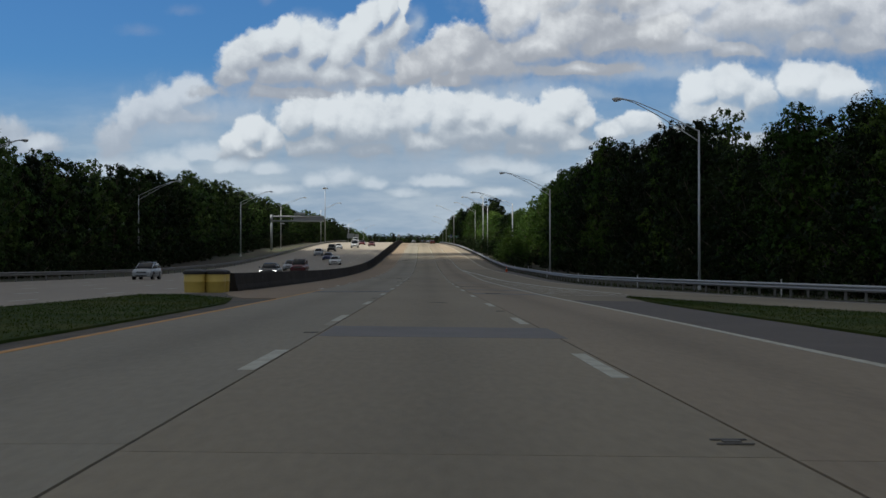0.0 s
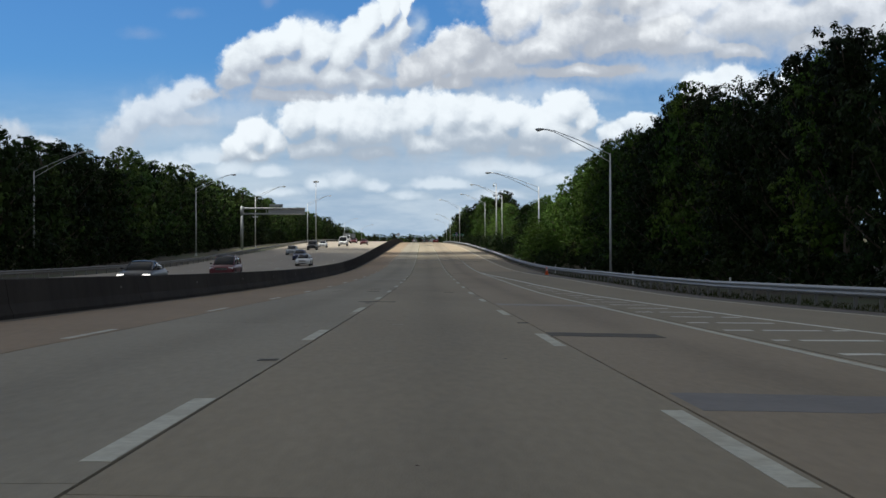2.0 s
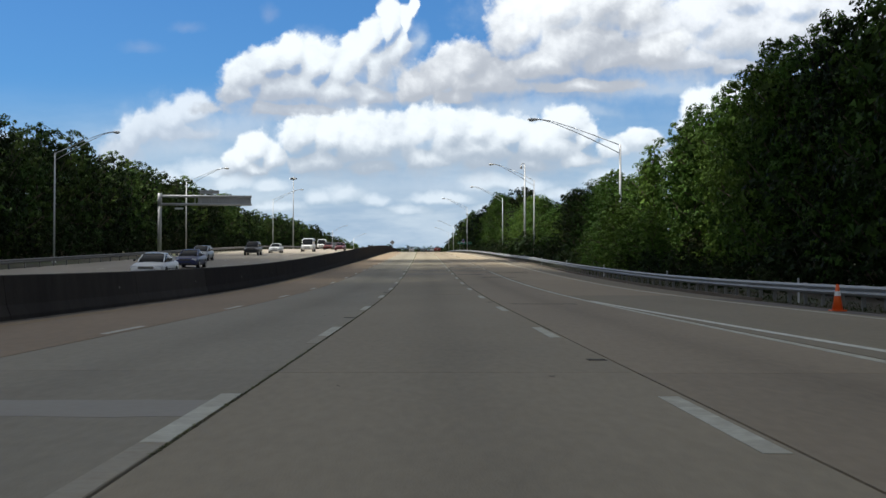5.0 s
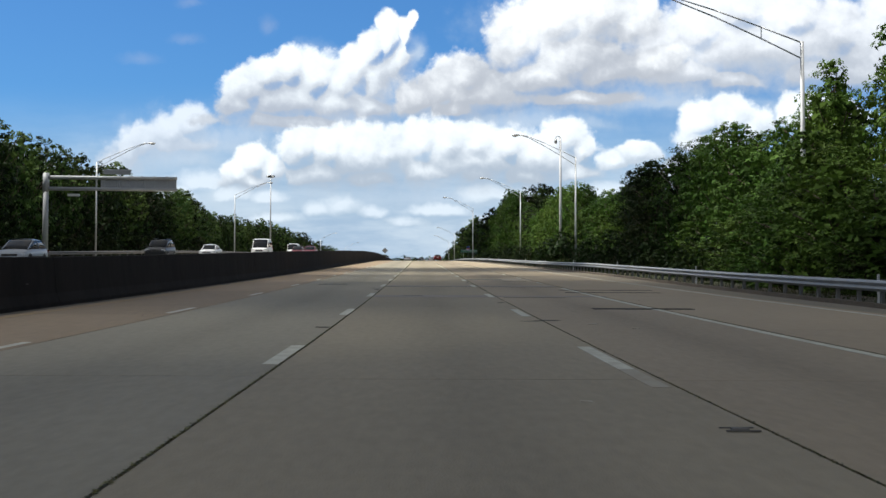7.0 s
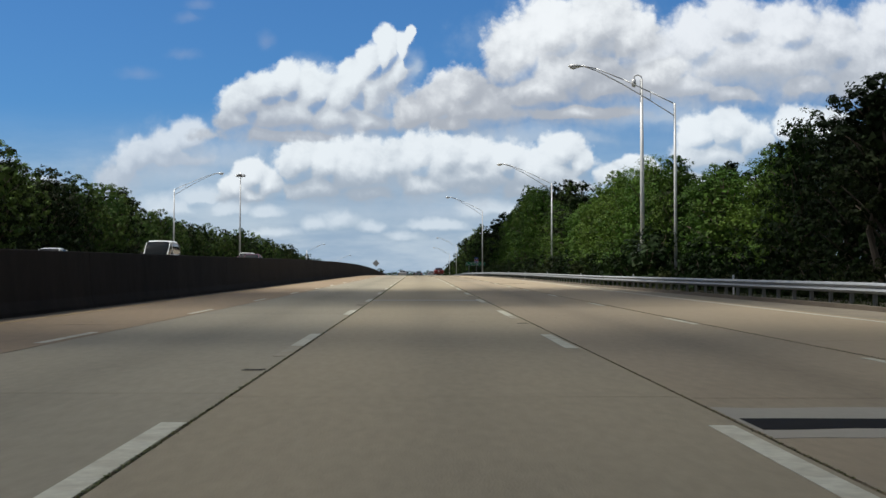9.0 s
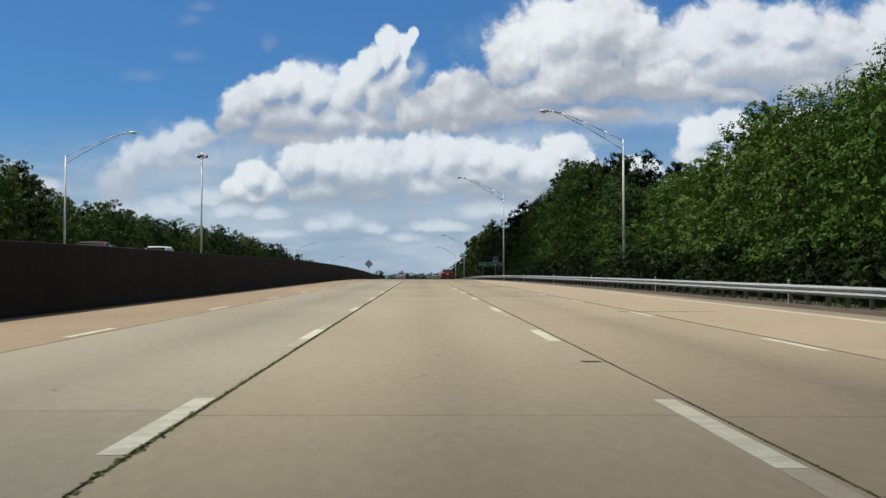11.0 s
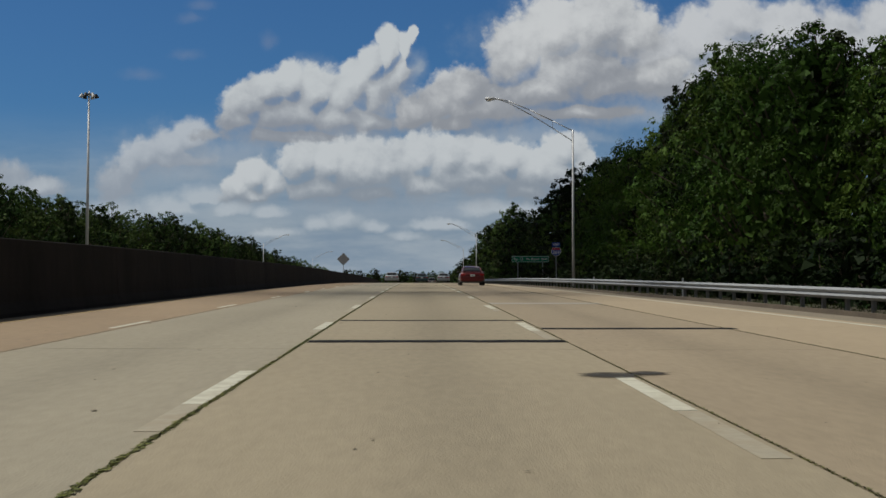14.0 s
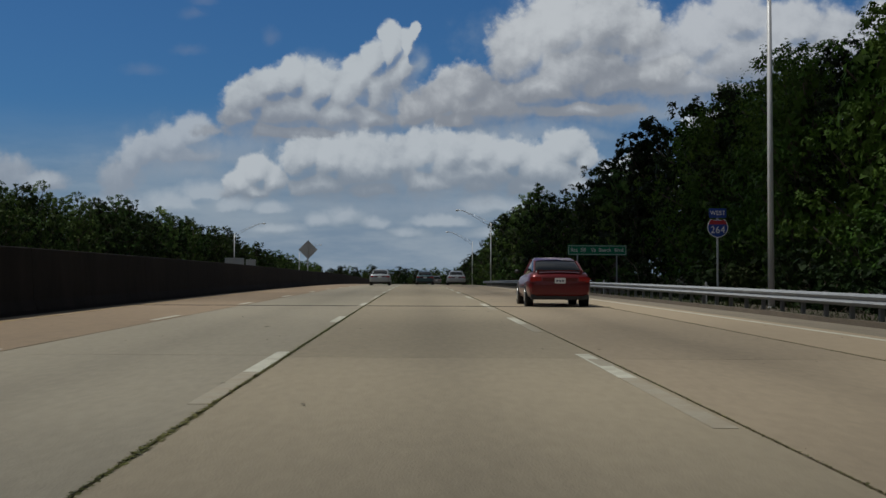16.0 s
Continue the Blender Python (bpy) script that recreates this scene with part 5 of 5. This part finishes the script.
rng = random.Random(40)
R_LINE = [(30, 34), (60, 30), (150, 27.5), (210, 25), (260, 23), (300, 20), (470, 19.5), (500, 20), (540, 21), (600, 20.5), (900, 18)]
R_TALL = [(30, 15.5), (110, 16.5), (130, 17.6), (147, 19.3), (170, 20.6), (200, 20.6), (240, 19), (262, 17), (280, 13), (300, 12), (330, 11), (360, 11.5), (398, 13.5), (412, 10.5), (436, 11.5), (452, 13.5), (470, 17.8), (490, 19), (520, 18), (545, 16.5), (565, 17), (590, 15.5), (620, 14), (680, 15), (700, 18.5), (755, 19), (790, 14), (900, 12)]
s = 44.0
i = 0
while s < 560:
    x, h = ramp(R_LINE, s), ramp(R_TALL, s)
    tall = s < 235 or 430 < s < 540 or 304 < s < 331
    # Dark-leaved kinds paint in shade: at s 304-331, and oaks before 235.
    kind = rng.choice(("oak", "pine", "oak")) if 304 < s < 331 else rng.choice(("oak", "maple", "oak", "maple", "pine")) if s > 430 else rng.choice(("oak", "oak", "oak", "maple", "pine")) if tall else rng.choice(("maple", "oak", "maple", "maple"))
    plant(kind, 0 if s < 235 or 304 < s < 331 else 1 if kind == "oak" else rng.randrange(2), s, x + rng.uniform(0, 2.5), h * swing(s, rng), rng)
    if not 535 < s < 575:
        plant("shrub", i, s + rng.uniform(-1.5, 1.5), x - 2.6 + rng.uniform(-0.6, 1), rng.uniform(1.7, 3.4), rng)
    if i % 3 == 0:
        plant("far", i // 3, s + 2, x + 6.5 + rng.uniform(0, 2), h * rng.uniform(0.82, 1.0), rng)
    s += rng.uniform(4.0, 5.4)
    i += 1
while s < 980:
    plant("far", i, s, ramp(R_LINE, s) + rng.uniform(0, 4), ramp(R_TALL, s) * rng.uniform(0.8, 1.05), rng)
    s += rng.uniform(5.5, 8)
    i += 1
for s, x, h in ((247.5, 16.2, 4.6), (251.0, 16.0, 6.2), (254.5, 16.4, 7.2), (257.5, 15.7, 5.0), (243.0, 17.5, 5.4), (266.0, 17.6, 5.6), (271.0, 17.0, 4.2)):
    plant("maple", int(s) % 2, s, x, h, rng)
for s, x, h in ((343.0, 14.9, 3.4), (345.2, 15.5, 3.9), (347.5, 15.2, 3.0)):
    plant("shrub", int(s), s, x, h, rng)
for j in range(46):
    s = 205 + j * 7.3 + rng.uniform(-2, 2)
    plant("shrub", j, s, rail_x(s) + rng.uniform(2.9, 4.2), rng.uniform(1.1, 2.4), rng)
L_LINE = [(30, -49), (470, -49), (500, -54), (530, -72), (700, -70), (813, -57), (900, -46), (1000, -38)]
L_TALL = [(30, 17.5), (200, 18.5), (300, 19.5), (345, 18), (400, 16.5), (460, 15), (540, 17), (620, 20), (813, 20.5), (900, 15), (1000, 14)]
s = 60.0
while s < 1000:
    x, h = ramp(L_LINE, s), ramp(L_TALL, s)
    near = s < 470
    kind = "far"
    plant(kind, rng.choice((0, 1, 1, 0, 2)) if s < 250 else rng.choice((0, 1, 1, 1)), s, x - rng.uniform(0, 3), h * swing(s + 400, rng), rng, far_z(s))
    if near:
        plant("shrub", i, s, x + 3.0 + rng.uniform(-0.8, 0.8), rng.uniform(2.5, 4.2), rng, far_z(s))
    if i % 3 == 1 or (s > 430 and i % 3 == 2):
        plant("far", i // 3, s + 3, x - 8, h * rng.uniform(0.8, 0.98), rng, far_z(s))
    s += rng.uniform(4.6, 6.2) if near else rng.uniform(6, 8.5)
    i += 1
# Woods across the road's end, beyond the crest.
for j in range(100):
    plant("far", j, 1040 + rng.uniform(0, 60), -100 + j * 1.65, rng.uniform(13.2, 14.8), rng)

# ---- cars ----
def loft(bm, stations, ring):
    """Joins rings of points, one for each station, and closes both ends."""
    rows = [[bm.verts.new(p) for p in ring(*st)] for st in stations]
    n = len(rows[0])
    for p, q in zip(rows, rows[1:]):
        for i in range(n):
            j = (i + 1) % n
            bm.faces.new((p[i], p[j], q[j], q[i]))
    bm.faces.new(rows[0][::-1])
    bm.faces.new(rows[-1])
    bmesh.ops.recalc_face_normals(bm, faces=bm.faces[:])


def body_ring(y, low, belt, w):
    h = belt - low
    half = [(0.0, low), (w * 0.80, low), (w * 0.95, low + 0.10 * h), (w * 0.995, low + 0.30 * h), (w, low + 0.52 * h), (w * 0.975, low + 0.78 * h), (w * 0.92, low + 0.94 * h), (w * 0.84, belt), (w * 0.45, belt + 0.025)]
    return [(x, y, z) for x, z in half] + [(0.0, y, belt + 0.035)] + [(-x, y, z) for x, z in half[:0:-1]]


def cabin_ring(y, low, top, w0, w1):
    h = top - low
    half = [(0.0, low), (w0, low), (w0 + (w1 - w0) * 0.55, low + h * 0.60), (w1 + 0.03, low + h * 0.90), (w1 * 0.88, low + h * 0.985)]
    return [(x, y, z) for x, z in half] + [(0.0, y, top + 0.008)] + [(-x, y, z) for x, z in half[:0:-1]]


# Half length, half width and side lines of each kind: (y, lowest, belt, half width) and (y, belt, roof, half widths).
SHAPES = {
    "sedan": dict(half=2.45, w=0.91, wheel=0.32, axle=(-1.36, 1.40), roof=(-1.05, 0.32),
                  body=[(-2.45, 0.42, 0.74, 0.70), (-2.41, 0.32, 0.86, 0.81), (-2.28, 0.27, 0.95, 0.875), (-1.9, 0.22, 0.985, 0.905), (-1.0, 0.20, 0.96, 0.912), (0.2, 0.20, 0.93, 0.912), (1.0, 0.20, 0.90, 0.91), (1.7, 0.21, 0.84, 0.895), (2.15, 0.23, 0.76, 0.86), (2.38, 0.30, 0.66, 0.77), (2.45, 0.38, 0.58, 0.66)],
                  cabin=[(-2.0, 0.95, 0.985, 0.72, 0.66), (-1.6, 0.95, 1.16, 0.77, 0.62), (-1.15, 0.94, 1.33, 0.80, 0.58), (-0.6, 0.94, 1.405, 0.81, 0.57), (-0.05, 0.93, 1.415, 0.81, 0.57), (0.35, 0.92, 1.36, 0.80, 0.57), (0.75, 0.91, 1.14, 0.78, 0.60), (1.15, 0.89, 0.915, 0.74, 0.66)]),
    "wagon": dict(half=2.2, w=0.89, wheel=0.33, axle=(-1.25, 1.32), roof=(-1.95, 0.28),
                  body=[(-2.2, 0.42, 0.82, 0.72), (-2.15, 0.32, 0.95, 0.82), (-1.95, 0.26, 1.0, 0.875), (-1.0, 0.22, 0.99, 0.89), (0.2, 0.22, 0.97, 0.89), (1.0, 0.22, 0.94, 0.885), (1.6, 0.23, 0.86, 0.87), (1.98, 0.26, 0.78, 0.82), (2.15, 0.32, 0.68, 0.74), (2.2, 0.4, 0.6, 0.66)],
                  cabin=[(-2.08, 0.98, 1.05, 0.76, 0.70), (-1.95, 0.98, 1.36, 0.78, 0.62), (-1.5, 0.97, 1.46, 0.80, 0.60), (-0.5, 0.97, 1.50, 0.80, 0.60), (0.1, 0.96, 1.48, 0.80, 0.60), (0.4, 0.95, 1.38, 0.79, 0.60), (0.8, 0.94, 1.16, 0.77, 0.62), (1.2, 0.92, 0.95, 0.74, 0.66)]),
    "suv": dict(half=2.35, w=0.93, wheel=0.38, axle=(-1.35, 1.40), roof=(-2.1, 0.35),
                body=[(-2.35, 0.55, 1.0, 0.78), (-2.3, 0.46, 1.10, 0.87), (-2.1, 0.40, 1.14, 0.915), (-1.0, 0.34, 1.12, 0.93), (0.2, 0.34, 1.10, 0.93), (1.0, 0.34, 1.08, 0.925), (1.8, 0.36, 1.02, 0.915), (2.15, 0.40, 0.95, 0.88), (2.32, 0.48, 0.84, 0.80), (2.35, 0.54, 0.74, 0.74)],
                cabin=[(-2.25, 1.11, 1.18, 0.80, 0.74), (-2.15, 1.11, 1.62, 0.82, 0.68), (-1.7, 1.10, 1.72, 0.83, 0.66), (-0.5, 1.10, 1.75, 0.83, 0.66), (0.2, 1.09, 1.73, 0.83, 0.66), (0.5, 1.08, 1.60, 0.82, 0.66), (0.85, 1.07, 1.34, 0.80, 0.68), (1.15, 1.05, 1.09, 0.78, 0.70)]),
    "van": dict(half=2.75, w=1.0, wheel=0.37, axle=(-1.6, 1.8), roof=(-2.6, 0.9),
                body=[(-2.75, 0.55, 1.0, 0.85), (-2.7, 0.45, 1.2, 0.95), (-2.4, 0.38, 1.22, 0.99), (-1.0, 0.34, 1.22, 1.0), (0.8, 0.34, 1.2, 1.0), (1.6, 0.34, 1.12, 0.99), (2.3, 0.38, 1.02, 0.95), (2.65, 0.44, 0.9, 0.86), (2.75, 0.52, 0.78, 0.76)],
                cabin=[(-2.68, 1.2, 1.3, 0.9, 0.86), (-2.6, 1.2, 2.0, 0.93, 0.82), (-2.0, 1.2, 2.12, 0.94, 0.80), (0.4, 1.2, 2.14, 0.94, 0.80), (0.9, 1.18, 2.05, 0.93, 0.80), (1.3, 1.15, 1.72, 0.91, 0.80), (1.85, 1.1, 1.15, 0.86, 0.8)]),
}


def make_car(kind, paint, label, spoiler=False, bars=False, lamps_on=False):
    """A car facing +y on its wheels at z = 0."""
    d = SHAPES[kind]
    L, W, R = d["half"], d["w"], d["wheel"]
    car = tagged(new("car" if kind != "van" else "van"), label, "car" if kind != "van" else "van")
    bm = bmesh.new()
    loft(bm, d["body"], body_ring)
    body = part("body", bm, paint, car, smooth=True)
    bm = bmesh.new()
    loft(bm, d["cabin"], cabin_ring)
    part("window_glass", bm, GLASS, car, "dark tinted glasshouse", smooth=True)
    # Roof skin over the middle of the cabin.
    y0, y1 = d["roof"]
    bm = bmesh.new()
    sel = [st for st in d["cabin"] if y0 - 0.12 <= st[0] <= y1 + 0.05]
    rows = []
    for y, low, top, w0, w1 in sel:
        pts = [(w1 + 0.045, low + (top - low) * 0.88), (w1 * 0.9, top + 0.006), (0, top + 0.024), (-w1 * 0.9, top + 0.006), (-w1 - 0.045, low + (top - low) * 0.88)]
        rows.append([bm.verts.new((x, y, z)) for x, z in pts])
    for p, q in zip(rows, rows[1:]):
        for i in range(4):
            bm.faces.new((p[i], p[i + 1], q[i + 1], q[i]))
    part("roof", bm, paint, car, smooth=True)
    cab = d["cabin"]

    def on_side(st, t, side):
        y, low, top, w0, w1 = st
        return (side * (w0 + (w1 + 0.03 - w0) * t + 0.006), y, low + (top - low) * 0.9 * t)

    for side in (-1, 1):
        first, last = (sel[0], sel[-1])
        mid = min(cab, key=lambda st: abs(st[0] + 0.25))
        for name, a, b in (("front_pillar", on_side(cab[-1], 0.9, side), on_side(last, 1.0, side)), ("middle_pillar", on_side(mid, 0.0, side), on_side(mid, 1.0, side)), ("rear_pillar", on_side(cab[0], 0.9, side), on_side(first, 1.0, side))):
            bm = bmesh.new()
            tube(bm, a, b, 0.034 if "middle" not in name else 0.028, sides=8)
            part(name, bm, paint, car)
        # Mirror, door line and door handle.
        bm = bmesh.new()
        bmesh.ops.create_uvsphere(bm, u_segments=10, v_segments=6, radius=1.0, matrix=Matrix.Translation((side * (W + 0.06), cab[-1][0] - 0.42, cab[-1][1] + 0.12)) @ Matrix.Diagonal((0.09, 0.055, 0.06, 1)))
        part("mirror", bm, TRIM, car, smooth=True)
        bm = bmesh.new()
        box(bm, min(side * (W - 0.03), side * (W + 0.008)), max(side * (W - 0.03), side * (W + 0.008)), -1.0, 1.0, 0.52, 0.57, 0.006)
        part("side_strip", bm, TRIM, car)
        for y in d["axle"]:
            bm = bmesh.new()
            tube(bm, (side * (W - 0.05), y, R), (side * (W + 0.004), y, R), R + 0.055, R + 0.05, 22)
            part("wheel_arch", bm, TRIM, car)
            hub = new("wheel")
            hub.parent = car
            bm = bmesh.new()
            tube(bm, (side * (W - 0.22), y, R), (side * (W + 0.012), y, R), R, R * 0.985, 24)
            tyre = part("tyre", bm, RUBBER, car)
            tyre.name = "wheel"
            bpy.data.objects.remove(hub)
            bm = bmesh.new()
            tube(bm, (side * (W - 0.05), y, R), (side * (W + 0.02), y, R), R * 0.66, R * 0.58, 18)
            part("rim", bm, RIM, tyre, "pale alloy rim")
        # Lamps at the corners.
        rear = d["body"][2]
        bm = bmesh.new()
        z1 = rear[2] - 0.10
        box(bm, min(side * 0.50, side * (rear[3] - 0.02)), max(side * 0.50, side * (rear[3] - 0.02)), -L - 0.005, -L + 0.30, z1 - 0.15, z1, 0.03)
        part("tail_light", bm, LIGHT_RED, car, "red tail light")
        front = d["body"][-3]
        bm = bmesh.new()
        z1 = front[2] - 0.04
        box(bm, min(side * 0.46, side * (front[3] - 0.03)), max(side * 0.46, side * (front[3] - 0.03)), L - 0.40, L - 0.06, z1 - 0.16, z1, 0.03)
        part("headlight", bm, LIGHT_ON if lamps_on else LIGHT_CLEAR, car, "glowing headlight" if lamps_on else "clear headlight")
        bm = bmesh.new()
        box(bm, side * 0.60 - 0.1, side * 0.60 + 0.1, -L + 0.02, -L + 0.3, 0.24, 0.30, 0.01)
        part("bumper_foot", bm, TRIM, car)
    low, belt = d["body"][2][1], d["body"][2][2]
    bm = bmesh.new()
    box(bm, -0.50, 0.50, -L - 0.003, -L + 0.1, belt - 0.235, belt - 0.115, 0.012)
    part("tail_band", bm, LIGHT_DIM, car, "dark red reflector band")
    bm = bmesh.new()
    box(bm, -0.74, 0.74, -L + 0.01, -L + 0.2, low + 0.355, low + 0.372)
    part("boot_seam", bm, TRIM, car)
    bm = bmesh.new()
    box(bm, -0.80, 0.80, -L - 0.06, -L + 0.22, low + 0.10, low + 0.36, 0.05)
    part("rear_bumper", bm, paint, car)
    bm = bmesh.new()
    box(bm, -0.82, 0.82, -L + 0.05, -L + 0.4, low - 0.06, low + 0.11, 0.03)
    part("rear_valance", bm, TRIM, car)
    z = low + 0.40
    bm = bmesh.new()
    box(bm, -0.155, 0.155, -L - 0.018, -L + 0.05, z, z + 0.155, 0.006)
    plate = part("number_plate", bm, PLATE, car, "white number plate with plain bars")
    bm = bmesh.new()
    for i in range(3):
        box(bm, -0.11 + i * 0.08, -0.06 + i * 0.08, -L - 0.021, -L - 0.0185, z + 0.05, z + 0.10)
    part("plate_print", bm, DARK_BAR, plate)
    bm = bmesh.new()
    box(bm, -0.42, 0.42, L - 0.06, L + 0.025, 0.56 if kind in ("sedan", "wagon") else 0.70, 0.68 if kind in ("sedan", "wagon") else 0.88, 0.02)
    grille = part("grille", bm, TRIM, car)
    bm = bmesh.new()
    box(bm, -0.40, 0.40, L + 0.02, L + 0.032, 0.615 if kind in ("sedan", "wagon") else 0.78, 0.635 if kind in ("sedan", "wagon") else 0.80, 0.004)
    part("chrome_bar", bm, CHROME, grille, "chrome bar")
    bm = bmesh.new()
    box(bm, -0.76, 0.76, L - 0.22, L + 0.05, low + 0.02, low + 0.26, 0.05)
    front_bumper = part("front_bumper", bm, paint, car)
    bm = bmesh.new()
    box(bm, -0.5, 0.5, L + 0.04, L + 0.058, low + 0.04, low + 0.13, 0.008)
    part("air_intake", bm, TRIM, front_bumper)
    if spoiler:
        bm = bmesh.new()
        box(bm, -0.66, 0.66, -L + 0.12, -L + 0.30, belt + 0.075, belt + 0.10, 0.012)
        box(bm, -0.64, -0.58, -L + 0.14, -L + 0.28, belt - 0.02, belt + 0.08)
        box(bm, 0.58, 0.64, -L + 0.14, -L + 0.28, belt - 0.02, belt + 0.08)
        part("spoiler", bm, paint, car)
    if bars:
        for x in (-0.55, 0.55):
            bm = bmesh.new()
            top = max(st[2] for st in d["cabin"])
            tube(bm, (x, y0 + 0.2, top + 0.07), (x, y1 - 0.2, top + 0.07), 0.025)
            part("roof_bar", bm, TRIM, car)
    return car


def park(car, s, x, oncoming_side=False):
    p = at(s, x, (far_z(s) if oncoming_side else 0.0) + 0.004)
    climb = math.degrees(math.atan(ramp(GRADES, s)))
    car.matrix_basis = Matrix.Translation(p) @ Euler((radians(climb), 0, radians(0.0011 * s))).to_matrix().to_4x4() @ pose(0, 0, 0, 0, 0, 180 if oncoming_side else 0)
    return car


P_RED = surface("metallic_red_paint", (0.125, 0.006, 0.008), 0.30, metal=0.35, spread=0.06, grain=2.0, stain=1.2, coat=0.5)
P_SILVER = car_paint("silver_paint", (0.36, 0.385, 0.41), 0.5)
P_BLACK = car_paint("black_paint", (0.012, 0.013, 0.015), 0.1)
P_TEAL = car_paint("dark_teal_paint", (0.03, 0.07, 0.085))
P_WHITE = car_paint("white_paint", (0.72, 0.73, 0.73), 0.0)
P_NAVY = car_paint("navy_blue_paint", (0.015, 0.025, 0.10))
P_MAROON = car_paint("maroon_paint", (0.11, 0.012, 0.02))
P_GREY = car_paint("grey_paint", (0.14, 0.15, 0.155), 0.4)

park(make_car("sedan", P_RED, "red four-door sedan with a rear spoiler in the next lane", spoiler=True), 496.6, 3.72)
park(make_car("sedan", P_SILVER, "silver sedan climbing in the passing lane"), 573, -3.6)
park(make_car("sedan", P_TEAL, "dark blue-green sedan ahead in the driven lane"), 592, 0.5)
park(make_car("sedan", P_SILVER, "silver saloon in the outer lane near the crest"), 588, 3.6)
park(make_car("suv", P_GREY, "grey off-road car far ahead near the crest"), 705, 3.6)
for kind, paint, s, x, label, bars in (
        ("wagon", P_SILVER, 112, -24.4, "silver estate car coming down the opposite carriageway", True),
        ("sedan", P_BLACK, 126, -15.4, "black sedan on the opposite carriageway near the barrier", False),
        ("suv", P_MAROON, 153, -15.2, "maroon off-road car on the opposite carriageway", True),
        ("sedan", P_SILVER, 176, -18.6, "silver four-door car in the far lanes", False),
        ("sedan", P_WHITE, 214, -15.2, "white sedan descending behind the median wall", False),
        ("sedan", P_NAVY, 243, -18.5, "navy blue sedan on the opposite carriageway", False),
        ("wagon", P_SILVER, 272, -22.6, "silver hatchback on the opposite carriageway", False),
        ("suv", P_BLACK, 309, -22.4, "black off-road car in the outermost opposite lane", True),
        ("sedan", P_WHITE, 335, -22.4, "white sedan in the outermost opposite lane", False),
        ("van", P_WHITE, 351, -19.0, "white van on the opposite carriageway", False),
        ("sedan", P_MAROON, 374, -15.3, "maroon sedan half hidden by the median wall", False),
        ("wagon", P_RED, 396, -19.0, "red hatchback far up the opposite carriageway", False),
        ("van", P_WHITE, 424, -22.4, "white camper van behind the median wall", False)):
    park(make_car(kind, paint, label, bars=bars, lamps_on="near the barrier" in label), s, x, True)
